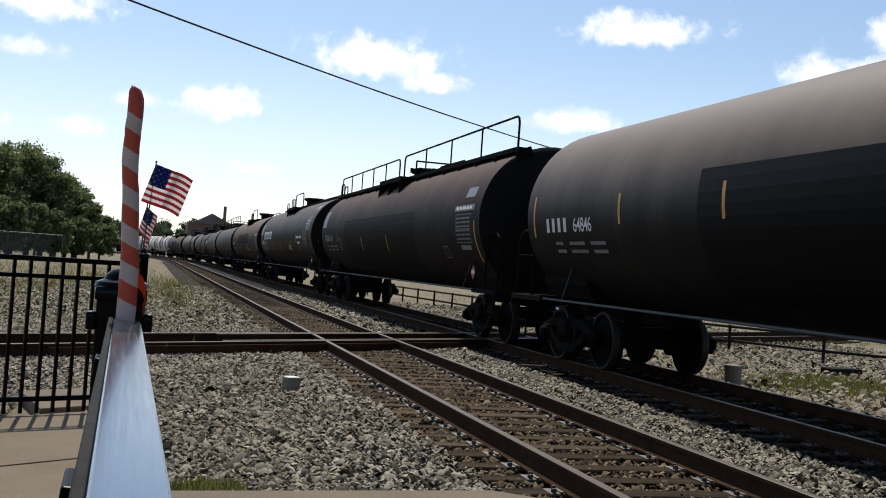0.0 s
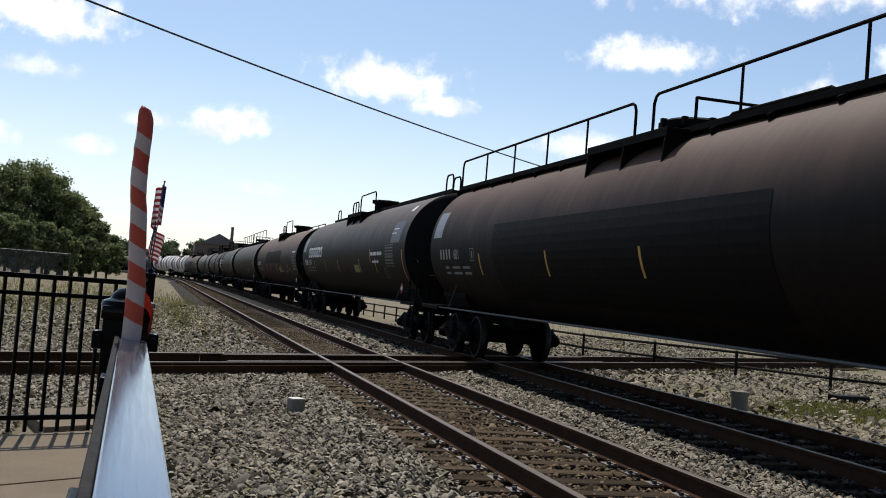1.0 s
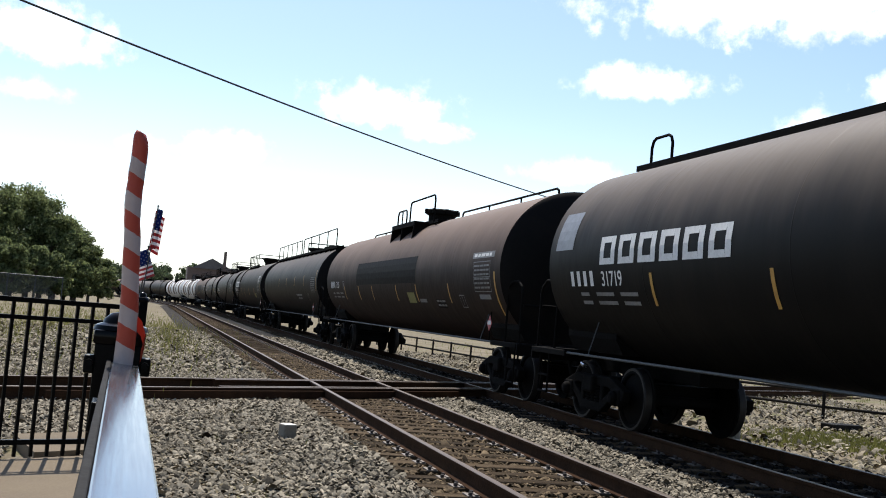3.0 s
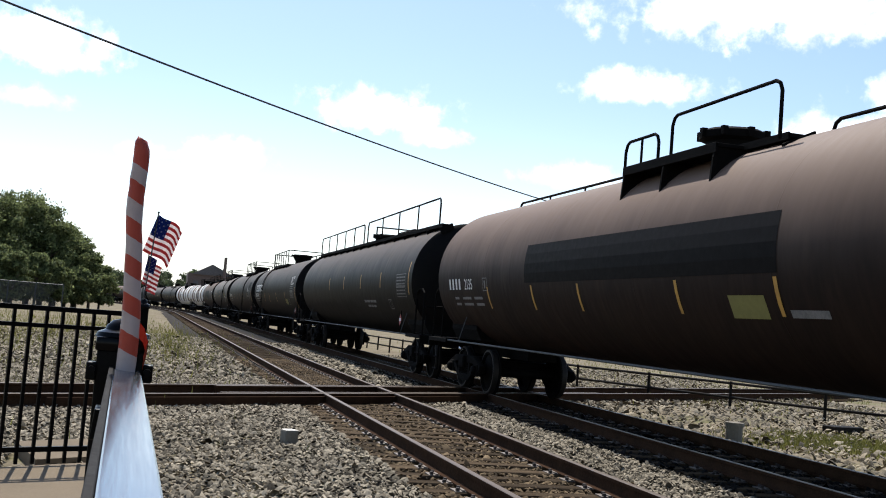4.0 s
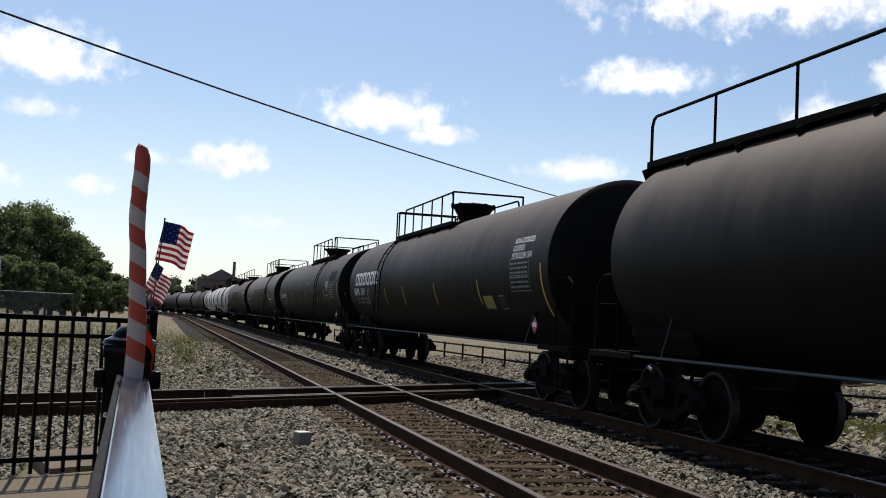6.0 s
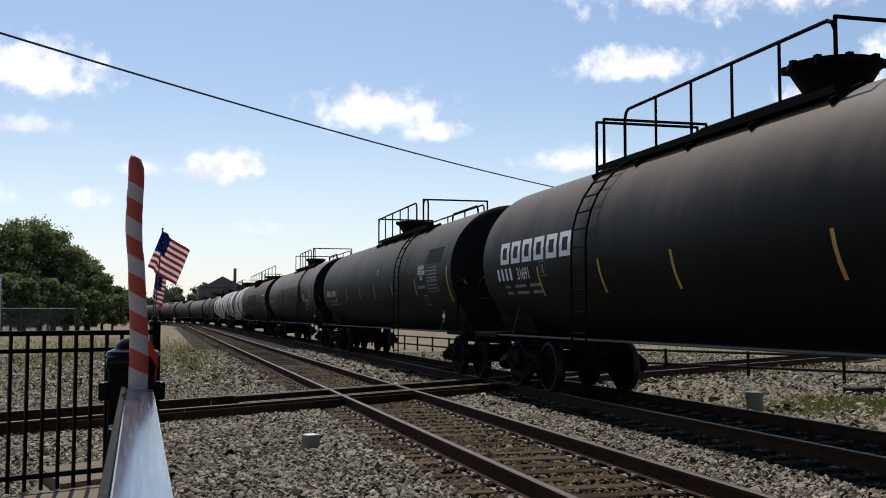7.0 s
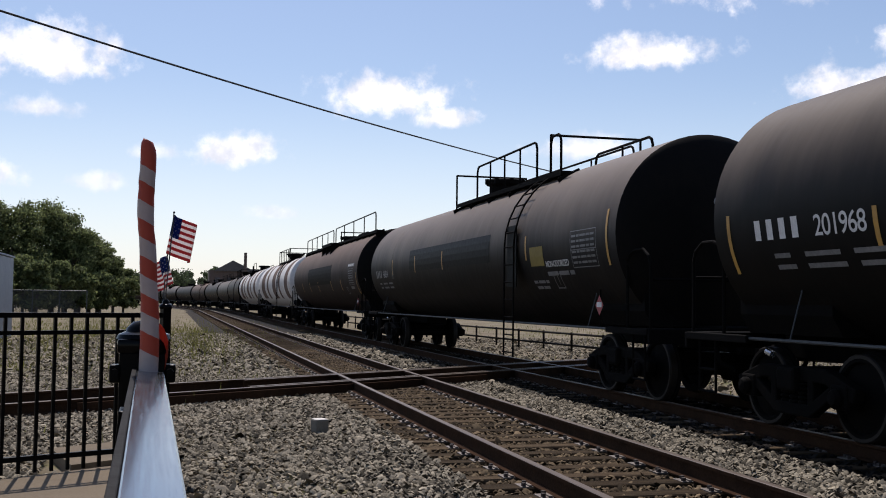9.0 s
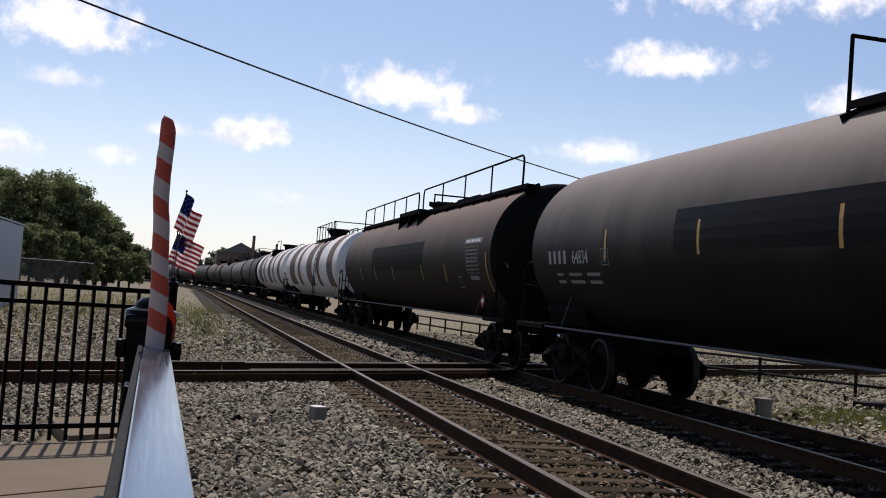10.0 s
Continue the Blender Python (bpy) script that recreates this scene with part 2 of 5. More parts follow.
M = {
    "ballast_bed": material("ballast_bed", (0.042, 0.034, 0.026), (0.014, 0.011, 0.009), 0.95, grain=22, stain=1.2, amount=0.9, bump=1.0, spec=0.12),
    # oily ballast, darker still because the train's shade is painted into it
    "oily_shade_bed": material("oily_shaded_ballast", (0.015, 0.013, 0.011), (0.007, 0.006, 0.0055), 0.95, grain=22, stain=1.2, amount=0.9, bump=1.0, spec=0.15),
    "stone": material("ballast_stone", (0.262, 0.226, 0.168), (0.042, 0.036, 0.027), 0.95, grain=30, stain=0.8, amount=0.75, bump=0.3, per_island=0.92, spec=0.08),
    "track_stone": material("brown_track_stone", (0.135, 0.098, 0.058), (0.042, 0.030, 0.020), 0.95, grain=30, stain=0.8, amount=0.6, bump=0.3, per_island=0.75, spec=0.08),
    "steel_top": material("worn_rail_steel", (0.125, 0.096, 0.074), (0.07, 0.046, 0.032), 0.5, 0.35, grain=60, stain=3, stretch=(1, 0.05, 1), bump=0.05, spec=0.3),
    "rail_side": material("rusty_rail", (0.060, 0.031, 0.017), (0.020, 0.012, 0.008), 0.9, 0.0, grain=40, stain=4, amount=0.8, bump=0.3, spec=0.03),
    "tie": material("creosoted_timber", (0.086, 0.060, 0.035), (0.020, 0.014, 0.010), 0.95, grain=26, stain=3, amount=0.8, bump=0.6, stretch=(0.25, 3, 1), per_object=0.5, spec=0.06),
    "tie_plate": material("tie_plate_steel", (0.17, 0.145, 0.125), (0.08, 0.06, 0.05), 0.6, 0.5, grain=60, bump=0.2),
    "spike": material("spike_steel", (0.05, 0.035, 0.028), rough=0.8, bump=0.1),
    "concrete": material("pale_concrete", (0.20, 0.158, 0.108), (0.125, 0.098, 0.070), 0.95, grain=60, stain=1.2, amount=0.7, bump=0.2, spec=0.1),
    "black_paint": material("black_gloss_paint", (0.003, 0.003, 0.0033), (0.006, 0.0056, 0.0052), 0.30, grain=50, stain=5, bump=0.04, spec=0.05),
    "aluminium": material("brushed_aluminium", (0.275, 0.293, 0.328), (0.225, 0.242, 0.272), 0.18, 0.95, grain=60, stain=4, amount=0.4, bump=0.006, stretch=(3, 0.08, 1)),
    "tape_red": material("red_tape", (0.40, 0.058, 0.030), (0.28, 0.040, 0.024), 0.5, grain=30, stain=7, bump=0.2, spec=0.3),
    "tape_white": material("white_tape", (0.44, 0.355, 0.325), (0.31, 0.245, 0.225), 0.5, grain=30, stain=7, bump=0.2, spec=0.3),
    "flag_red": material("red_nylon", (0.52, 0.10, 0.10), rough=0.7, amount=0.3, bump=0.05, sheer=0.7),
    "flag_white": material("white_nylon", (0.82, 0.78, 0.76), (0.7, 0.66, 0.65), rough=0.7, amount=0.3, bump=0.05, sheer=0.8),
    "flag_blue": material("blue_nylon", (0.035, 0.06, 0.20), rough=0.7, amount=0.3, bump=0.05, sheer=0.8),
    "soil": material("dry_soil_and_gravel", (0.265, 0.220, 0.152), (0.120, 0.097, 0.066), 0.95, grain=7, stain=0.35, amount=0.95, bump=0.8, bump_scale=14, rust=(0.125, 0.130, 0.048), rust_amount=0.7, spec=0.06),
    "grass": material("dry_grass", (0.20, 0.19, 0.055), (0.10, 0.105, 0.032), 0.9, grain=9, amount=0.8, bump=0, per_island=0.45, sheer=0.4, spec=0.08),
    "leaf": material("summer_leaves", (0.195, 0.222, 0.088), (0.098, 0.122, 0.054), 0.7, grain=2, stain=0.22, amount=0.85, bump=0, per_island=0.7, sheer=0.5, spec=0.2),
    "bark": material("grey_bark", (0.12, 0.095, 0.075), rough=0.95, grain=20, bump=0.6),
    "far_leaf": material("distant_leaves", (0.10, 0.125, 0.06), (0.06, 0.08, 0.045), 0.8, grain=0.5, stain=0.1, amount=0.8, bump=0, per_island=0.5, sheer=0.4, spec=0.1),
    "shed": material("grey_sheet_metal", (0.27, 0.30, 0.34), (0.20, 0.225, 0.26), 0.55, 0.2, grain=5, bump=0.05),
    "roofing": material("dark_roofing", (0.11, 0.10, 0.10), rough=0.8, grain=1, bump=0.1),
    "brick_far": material("old_brickwork", (0.14, 0.10, 0.085), rough=0.9, grain=3, bump=0.1),
    "galvanised": material("galvanised_wire", (0.06, 0.065, 0.065), rough=0.6, metal=0.3, bump=0.0),
    "pipe": material("rusty_black_pipe", (0.014, 0.012, 0.010), rough=0.75, bump=0.1, spec=0.1),
    "cable": material("black_cable", (0.015, 0.015, 0.016), rough=0.5, bump=0.0),
    # shell tops paler by normal: part dust, part sun sheen painted in
    "tank_black": material("weathered_black_tank", (0.0050, 0.0048, 0.0046), (0.010, 0.009, 0.008), 0.5, grain=8, stain=0.8, amount=0.9, stretch=(0.3, 1.3, 0.3), bump=0.02, rust=(0.016, 0.013, 0.011), rust_amount=0.4, spec=0.08, dust_and_sun=(0.128, 0.101, 0.078), dust_and_sun_from=0.02),
    "tank_grey": material("dusty_grey_tank", (0.0075, 0.0072, 0.007), (0.014, 0.0125, 0.0115), 0.5, grain=8, stain=0.7, amount=0.9, stretch=(0.3, 1.3, 0.3), bump=0.02, rust=(0.022, 0.017, 0.014), rust_amount=0.4, spec=0.08, dust_and_sun=(0.20, 0.161, 0.130), dust_and_sun_from=-0.28),
    "tank_brown": material("rust_brown_tank", (0.023, 0.0120, 0.0082), (0.013, 0.0078, 0.006), 0.6, grain=7, stain=0.7, amount=0.95, stretch=(0.3, 1.3, 0.3), bump=0.03, rust=(0.038, 0.021, 0.0135), rust_amount=0.5, spec=0.12, dust_and_sun=(0.178, 0.122, 0.090), dust_and_sun_from=-0.25),
    "tank_maroon": material("dark_maroon_tank", (0.010, 0.0062, 0.005), (0.007, 0.0048, 0.004), 0.6, grain=7, stain=0.7, amount=0.95, stretch=(0.3, 1.3, 0.3), bump=0.03, rust=(0.017, 0.010, 0.007), rust_amount=0.5, spec=0.1, dust_and_sun=(0.105, 0.066, 0.047), dust_and_sun_from=0.0),
    # near-black holds the train's shadow as well as oil
    "oily_shade_stone": material("oil_and_shade_dark_stone", (0.017, 0.0145, 0.012), (0.007, 0.006, 0.0055), 0.95, grain=30, stain=0.8, amount=0.7, bump=0.3, per_island=0.7, spec=0.1),
    "cap_paint": material("polished_black_cap", (0.003, 0.003, 0.0034), rough=0.12, grain=50, stain=5, bump=0.02, spec=0.09),
    "tank_white": material("dirty_white_tank", (0.80, 0.77, 0.73), (0.55, 0.47, 0.41), 0.5, grain=5, stain=0.5, amount=0.6, bump=0.03, spec=0.3),
    # near ends face away from the sun; that shade is put into this black
    "tank_end": material("shade_black_tank_end", (0.0045, 0.0042, 0.004), (0.009, 0.0076, 0.0067), 0.6, grain=8, stain=0.8, amount=0.8, bump=0.02, rust=(0.012, 0.009, 0.007), rust_amount=0.5, spec=0.06),
    "fresh_black": material("fresh_black_panel", (0.004, 0.004, 0.0044), (0.006, 0.006, 0.006), 0.5, grain=10, bump=0.02, spec=0.07),
    "brown_panel": material("dark_brown_panel", (0.0065, 0.0048, 0.0042), rough=0.6, grain=10, bump=0.02, spec=0.06),
    "stain_band": material("rust_brown_stain", (0.13, 0.082, 0.062), (0.26, 0.19, 0.155), 0.7, grain=5, bump=0.02, spec=0.1),
    "truck": material("dusty_truck_iron", (0.0040, 0.0036, 0.0032), (0.008, 0.0066, 0.0056), 0.85, grain=20, bump=0.25, spec=0.06),
    "wheel_rim": material("worn_wheel_steel", (0.030, 0.026, 0.023), rough=0.5, metal=0.4, grain=40, bump=0.05, spec=0.2),
    "marking": material("stencil_white", (0.82, 0.80, 0.76), (0.55, 0.52, 0.48), 0.6, grain=25, amount=0.8, bump=0),
    "marking_worn": material("worn_stencil", (0.42, 0.40, 0.37), (0.16, 0.155, 0.145), 0.6, grain=25, amount=0.8, bump=0),
    "marking_dim": material("faded_stencil", (0.24, 0.23, 0.22), (0.10, 0.10, 0.095), 0.6, grain=25, amount=0.8, bump=0),
    "reflector": material("yellow_reflector", (0.60, 0.33, 0.06), (0.38, 0.20, 0.05), 0.5, grain=14, amount=0.9, bump=0),
    "faded_yellow": material("faded_yellow_panel", (0.24, 0.22, 0.06), (0.14, 0.12, 0.04), 0.6, grain=12, bump=0),
    "warning_yellow": material("yellow_warning_panel", (0.27, 0.19, 0.025), (0.17, 0.12, 0.02), 0.6, grain=12, bump=0),
    "grey_patch": material("smoke_grey_patch", (0.055, 0.058, 0.066), (0.032, 0.034, 0.038), 0.5, grain=8, bump=0),
    "pale_square": material("pale_grey_patch", (0.22, 0.23, 0.25), (0.12, 0.125, 0.13), 0.5, grain=8, bump=0),
    "placard_red": material("red_placard", (0.42, 0.06, 0.06), rough=0.5, bump=0),
    # bright metal of the small rods added to make glints at the car ends
    "glint_metal": material("bright_glint_metal", (0.65, 0.65, 0.66), rough=0.25, metal=0.9, bump=0),
    "white_stone": material("whitewashed_block", (0.72, 0.68, 0.6), (0.5, 0.46, 0.38), 0.85, grain=30, bump=0.3),
    "block_side": material("weathered_block", (0.20, 0.175, 0.135), rough=0.9, grain=30, bump=0.3),
}


# ---- mesh helpers ----
def box(bm, c, s, turn=None, bevel=0.0):
    m = Matrix.Translation(c) @ (turn or Matrix.Identity(4)) @ Matrix.Diagonal((*s, 1))
    made = bmesh.ops.create_cube(bm, size=1, matrix=m)["verts"]
    if bevel:
        edges = list({e for v in made for e in v.link_edges})
        bmesh.ops.bevel(bm, geom=edges, offset=bevel, segments=2, affect="EDGES", profile=0.5)
    return bm


def rod(bm, a, b, r, n=8, r2=None):
    a, b = Vector(a), Vector(b)
    q = (b - a).to_track_quat("Z", "Y").to_matrix().to_4x4()
    bmesh.ops.create_cone(bm, cap_ends=True, segments=n, radius1=r, radius2=r if r2 is None else r2, depth=(b - a).length, matrix=Matrix.Translation((a + b) / 2) @ q)
    return bm


def pipe(bm, pts, r, n=7):
    for a, b in zip(pts, pts[1:]):
        rod(bm, a, b, r, n)
    for p in pts[1:-1]:
        bmesh.ops.create_icosphere(bm, subdivisions=1, radius=r * 1.05, matrix=Matrix.Translation(p))
    return bm


def lathe(bm, profile, axis="Z", n=32, at=(0, 0, 0), caps=True):
    """A body of revolution from (radius, height) pairs."""
    rings = []
    for r, h in profile:
        ring = []
        for i in range(n):
            a = 2 * math.pi * i / n
            p = (r * math.cos(a), r * math.sin(a), h)
            if axis == "Y":
                p = (p[0], p[2], p[1])
            elif axis == "X":
                p = (p[2], p[0], p[1])
            ring.append(bm.verts.new((p[0] + at[0], p[1] + at[1], p[2] + at[2])))
        rings.append(ring)
    for a, b in zip(rings, rings[1:]):
        for i in range(n):
            bm.faces.new((a[i], a[(i + 1) % n], b[(i + 1) % n], b[i]))
    for ring, r in ((rings[0], profile[0][0]), (rings[-1], profile[-1][0])):
        if caps and r > 1e-3:
            bm.faces.new(ring)
    bmesh.ops.recalc_face_normals(bm, faces=bm.faces)
    return bm


def mesh_of(name, bm, mats, smooth=False):
    me = bpy.data.meshes.new(name)
    bm.to_mesh(me)
    bm.free()
    for m in mats if isinstance(mats, (list, tuple)) else (mats,):
        me.materials.append(m)
    if smooth:
        me.shade_smooth()
        me.set_sharp_from_angle(angle=radians(35))
    return me


def part(name, bm, mats, parent, label="", at=None, smooth=False):
    me = bm if isinstance(bm, bpy.types.Mesh) else mesh_of(name, bm, mats, smooth)
    ob = new(name, me)
    ob.parent = parent
    if at is not None:
        ob.matrix_basis = at
    if label:
        tagged(ob, label)
    return ob


def thing(name, label, category, group="", kind="", at=None):
    ob = new(name)
    ob.empty_display_size = 0.2
    if at is not None:
        ob.matrix_basis = at
    return tagged(ob, label, category, group, kind)


def single(name, bm, mats, label, category, group="", kind="", at=None, smooth=False):
    ob = new(name, mesh_of(name, bm, mats, smooth))
    if at is not None:
        ob.matrix_basis = at
    return tagged(ob, label, category, group, kind)


def raw_mesh(name, verts, faces, mat, smooth=False):
    me = bpy.data.meshes.new(name)
    me.from_pydata([tuple(v) for v in verts], [], [tuple(f) for f in faces])
    me.materials.append(mat)
    if smooth:
        me.shade_smooth()
    me.update()
    return me


# ---- plan ----
NEAR_X, FAR_X, GAUGE = 3.87, 7.74, 1.505      # middles of the two parallel tracks, rail to rail
BEND_Y, BEND_R = 130.0, 700.0                 # the tracks bend to the left far off
CROSS_ANGLE, CROSS_Y = 0.6065, 17.45          # the track that crosses them: its middle line y = CROSS_Y + x tan(angle)
GROUND = -0.20


def on_track(x, s):
    """Place and heading (radians, to the left) at the length s of the line that starts at (x, 0)."""
    if s <= BEND_Y:
        return x, s, 0.0
    a = (s - BEND_Y) / BEND_R
    r = BEND_R + x - NEAR_X
    return NEAR_X - BEND_R + r * math.cos(a), BEND_Y + r * math.sin(a), a


# ---- ground ----
def build_ground():
    bm = bmesh.new()
    bmesh.ops.create_grid(bm, x_segments=120, y_segments=160, size=1)
    for v in bm.verts:
        x = 30 * v.co.x + 1500 * v.co.x ** 5
        y = 40 + 70 * v.co.y + 1500 * v.co.y ** 5
        z = GROUND - 0.03 + 0.04 * noise.noise((x * 0.25, y * 0.25, 0)) if abs(x) < 60 and -20 < y < 130 else GROUND - 0.04
        if 0.8 < x < 10.6 and y < 140:
            z -= 0.05
        v.co = (x, y, z)
    single("ground", bm, M["soil"], "dry gravelly soil with patches of weeds", "ground", kind="structure", smooth=True)


def track_bed(name, x, label, mat):
    bm = bmesh.new()
    prev = None
    for k in range(0, 96):
        s = -25 + (k * 2.5 if k < 70 else 150 + (k - 70) * 18)
        row = []
        for off, z in ((-2.3, GROUND - 0.06), (-1.42, -0.225), (1.42, -0.225), (2.3, GROUND - 0.06)):
            px, py, _ = on_track(x + off, s)
            row.append(bm.verts.new((px, py, z)))
        if prev:
            for i in range(3):
                bm.faces.new((prev[i], prev[i + 1], row[i + 1], row[i]))
        prev = row
    return single(name, bm, M[mat], label, "ballast bed", kind="structure")


RAIL_SECTION = [(-0.07, -0.175), (0.07, -0.175), (0.07, -0.162), (0.012, -0.145), (0.010, -0.045), (0.036, -0.035), (0.036, -0.006), (0.028, 0.0),
                (-0.028, 0.0), (-0.036, -0.006), (-0.036, -0.035), (-0.010, -0.045), (-0.012, -0.145), (-0.07, -0.162)]


def rail_mesh(name, points):
    """points: (x, y, heading). The running surface is bright, the sides are rusty."""
    bm = bmesh.new()
    rows = []
    for x, y, a in points:
        rows.append([bm.verts.new((x + math.cos(a) * u, y + math.sin(a) * u, w)) for u, w in RAIL_SECTION])
    n = len(RAIL_SECTION)
    for p, q in zip(rows, rows[1:]):
        for i in range(n):
            f = bm.faces.new((p[i], p[(i + 1) % n], q[(i + 1) % n], q[i]))
            f.material_index = 1 if i in (6, 7, 8) else 0
    bm.faces.new(rows[0])
    bm.faces.new(rows[-1])
    bmesh.ops.recalc_face_normals(bm, faces=bm.faces)
    return mesh_of(name, bm, [M["rail_side"], M["steel_top"]])


def tie_mesh(seed):
    rng = random.Random(seed)
    bm = bmesh.new()
    box(bm, (0, 0, 0), (2.6, 0.225, 0.16), bevel=0.012)
    for v in bm.verts:
        v.co.x += rng.uniform(-0.02, 0.02)
        v.co.z += rng.uniform(-0.006, 0.006)
    return mesh_of("tie", bm, M["tie"])


def plate_mesh():
    bm = bmesh.new()
    box(bm, (0, 0, 0), (0.36, 0.19, 0.014), bevel=0.003)
    for sx in (-0.095, 0.095):
        box(bm, (sx, 0, 0.012), (0.03, 0.18, 0.014))
    for sx, sy in ((-0.11, 0.05), (0.11, -0.05), (-0.15, -0.06), (0.15, 0.06)):
        box(bm, (sx, sy, 0.022), (0.032, 0.032, 0.03))
        for f in bm.faces[-6:]:
            f.material_index = 1
    return mesh_of("tie_plate", bm, [M["tie_plate"], M["spike"]])


def straight_track(name, x, label, parts_to):
    track = thing(name, label, "railroad track", kind="structure")
    stations = [-20 + k * 5 for k in range(30)] + [130 + k * 6 for k in range(70)]
    for side in (-0.5, 0.5):
        part("rail", rail_mesh("rail", [on_track(x + side * GAUGE, s) for s in stations]), None, track, "rusty steel rail with a worn bright head")
    rng = random.Random(int(x * 100))
    ties, plate = [tie_mesh(i) for i in range(4)], plate_mesh()
    rest = bmesh.new()
    s = -8.0
    while s < 150:
        jig = rng.uniform(-0.02, 0.02)
        m = pose(x + rng.uniform(-0.04, 0.04), s + jig, -0.255 - rng.uniform(0, 0.012), 0, 0, rng.uniform(-0.8, 0.8))
        if s < parts_to:
            part("tie", ties[rng.randrange(4)], None, track, at=m)
            for side in (-0.5, 0.5):
                part("tie_plate", plate, None, track, at=pose(x + side * GAUGE, s + jig, -0.176))
        else:
            box(rest, m.translation, (2.6, 0.225, 0.16))
        s += 0.495
    ob = part("distant_ties", rest, M["tie"], track)
    tagged(ob, kind="stuff")
    return track


def crossing_track():
    track = thing("crossing_track", "railroad track crossing at a slant, heavy timber-and-steel diamond", "railroad track", kind="structure")
    c, s = math.cos(CROSS_ANGLE), math.sin(CROSS_ANGLE)
    a = CROSS_ANGLE - math.pi / 2
    for side in (-0.5, 0.5):
        y0 = CROSS_Y + side * GAUGE / c
        pts = [(u * c, y0 + u * s, a) for u in (-30, -8, -2, 1, 6, 12, 30, 60)]
        part("rail", rail_mesh("rail", pts), None, track, "rusty steel rail with a worn bright head")
        # guard rail inside each running rail where the tracks cross
        g0 = y0 - side * 0.36 / c
        part("guard_rail", rail_mesh("guard_rail", [(u * c, g0 + u * s, a) for u in (1.5, 5, 9, 13.0)]), None, track)
    ties = [tie_mesh(i + 20) for i in range(3)]
    rng = random.Random(5)
    u = -14.0
    while u < 30:
        m = Matrix.Translation((u * c, CROSS_Y + u * s, -0.262)) @ Matrix.Rotation(CROSS_ANGLE + math.pi / 2, 4, "Z")
        part("tie", ties[rng.randrange(3)], None, track, at=m)
        u += 0.495
    # steel side straps of the diamond
    for side in (-1, 1):
        bm = bmesh.new()
        y0 = CROSS_Y + side * (GAUGE / 2 + 0.12) / c
        box(bm, (0, 0, 0), (9.0, 0.05, 0.13), bevel=0.004)
        part("side_strap", bm, M["rail_side"], track, at=Matrix.Translation((3.0 * c, y0 + 3.0 * s, -0.11)) @ Matrix.Rotation(CROSS_ANGLE, 4, "Z"))
    return track


def ballast_stones(name, count, area, size, mat, label, seed, z=-0.185, keep=None):
    """Loose crushed stone, each stone a small broken polyhedron."""
    rng = np.random.default_rng(seed)
    base = np.array([(1, 0, -0.2), (0.4, 0.9, 0.0), (-0.6, 0.8, -0.1), (-1, -0.1, 0.1), (-0.4, -0.9, -0.1), (0.6, -0.8, 0.1), (0.3, 0.2, 0.8), (-0.4, -0.1, 0.75)])
    tris = np.array([(0, 1, 6), (1, 2, 6), (2, 7, 6), (2, 3, 7), (3, 4, 7), (4, 5, 7), (5, 6, 7), (5, 0, 6)])
    x0, x1, y0, y1 = area
    xs, ys = rng.uniform(x0, x1, count), rng.uniform(y0, y1, count)
    if keep is not None:
        ok = keep(xs, ys)
        xs, ys = xs[ok], ys[ok]
    count = len(xs)
    size_k = size * rng.lognormal(0, 0.32, count)
    ang = rng.uniform(0, 2 * np.pi, count)
    tilt = rng.normal(0, 0.45, (count, 2))
    p = base[None] * (1 + rng.uniform(-0.3, 0.3, (count, 8, 3)))
    p = p * size_k[:, None, None] * np.array([1.0, 0.75, 0.62])
    p[:, :, 2] += tilt[:, 0:1] * p[:, :, 0] + tilt[:, 1:2] * p[:, :, 1]
    c, s = np.cos(ang)[:, None], np.sin(ang)[:, None]
    out = np.stack([p[:, :, 0] * c - p[:, :, 1] * s + xs[:, None], p[:, :, 0] * s + p[:, :, 1] * c + ys[:, None], p[:, :, 2] + z + rng.uniform(-0.01, 0.015, count)[:, None]], 2)
    faces = (tris[None] + (np.arange(count) * 8)[:, None, None]).reshape(-1, 3)
    me = bpy.data.meshes.new(name)
    me.vertices.add(count * 8)
    me.vertices.foreach_set("co", out.reshape(-1))
    me.loops.add(len(faces) * 3)
    me.loops.foreach_set("vertex_index", faces.reshape(-1).astype(np.int32))
    me.polygons.add(len(faces))
    me.polygons.foreach_set("loop_start", np.arange(len(faces), dtype=np.int32) * 3)
    me.update(calc_edges=True)
    me.validate()
    me.materials.append(mat)
    return tagged(new(name, me), label, "gravel", kind="stuff")


PAD_Z = -0.11


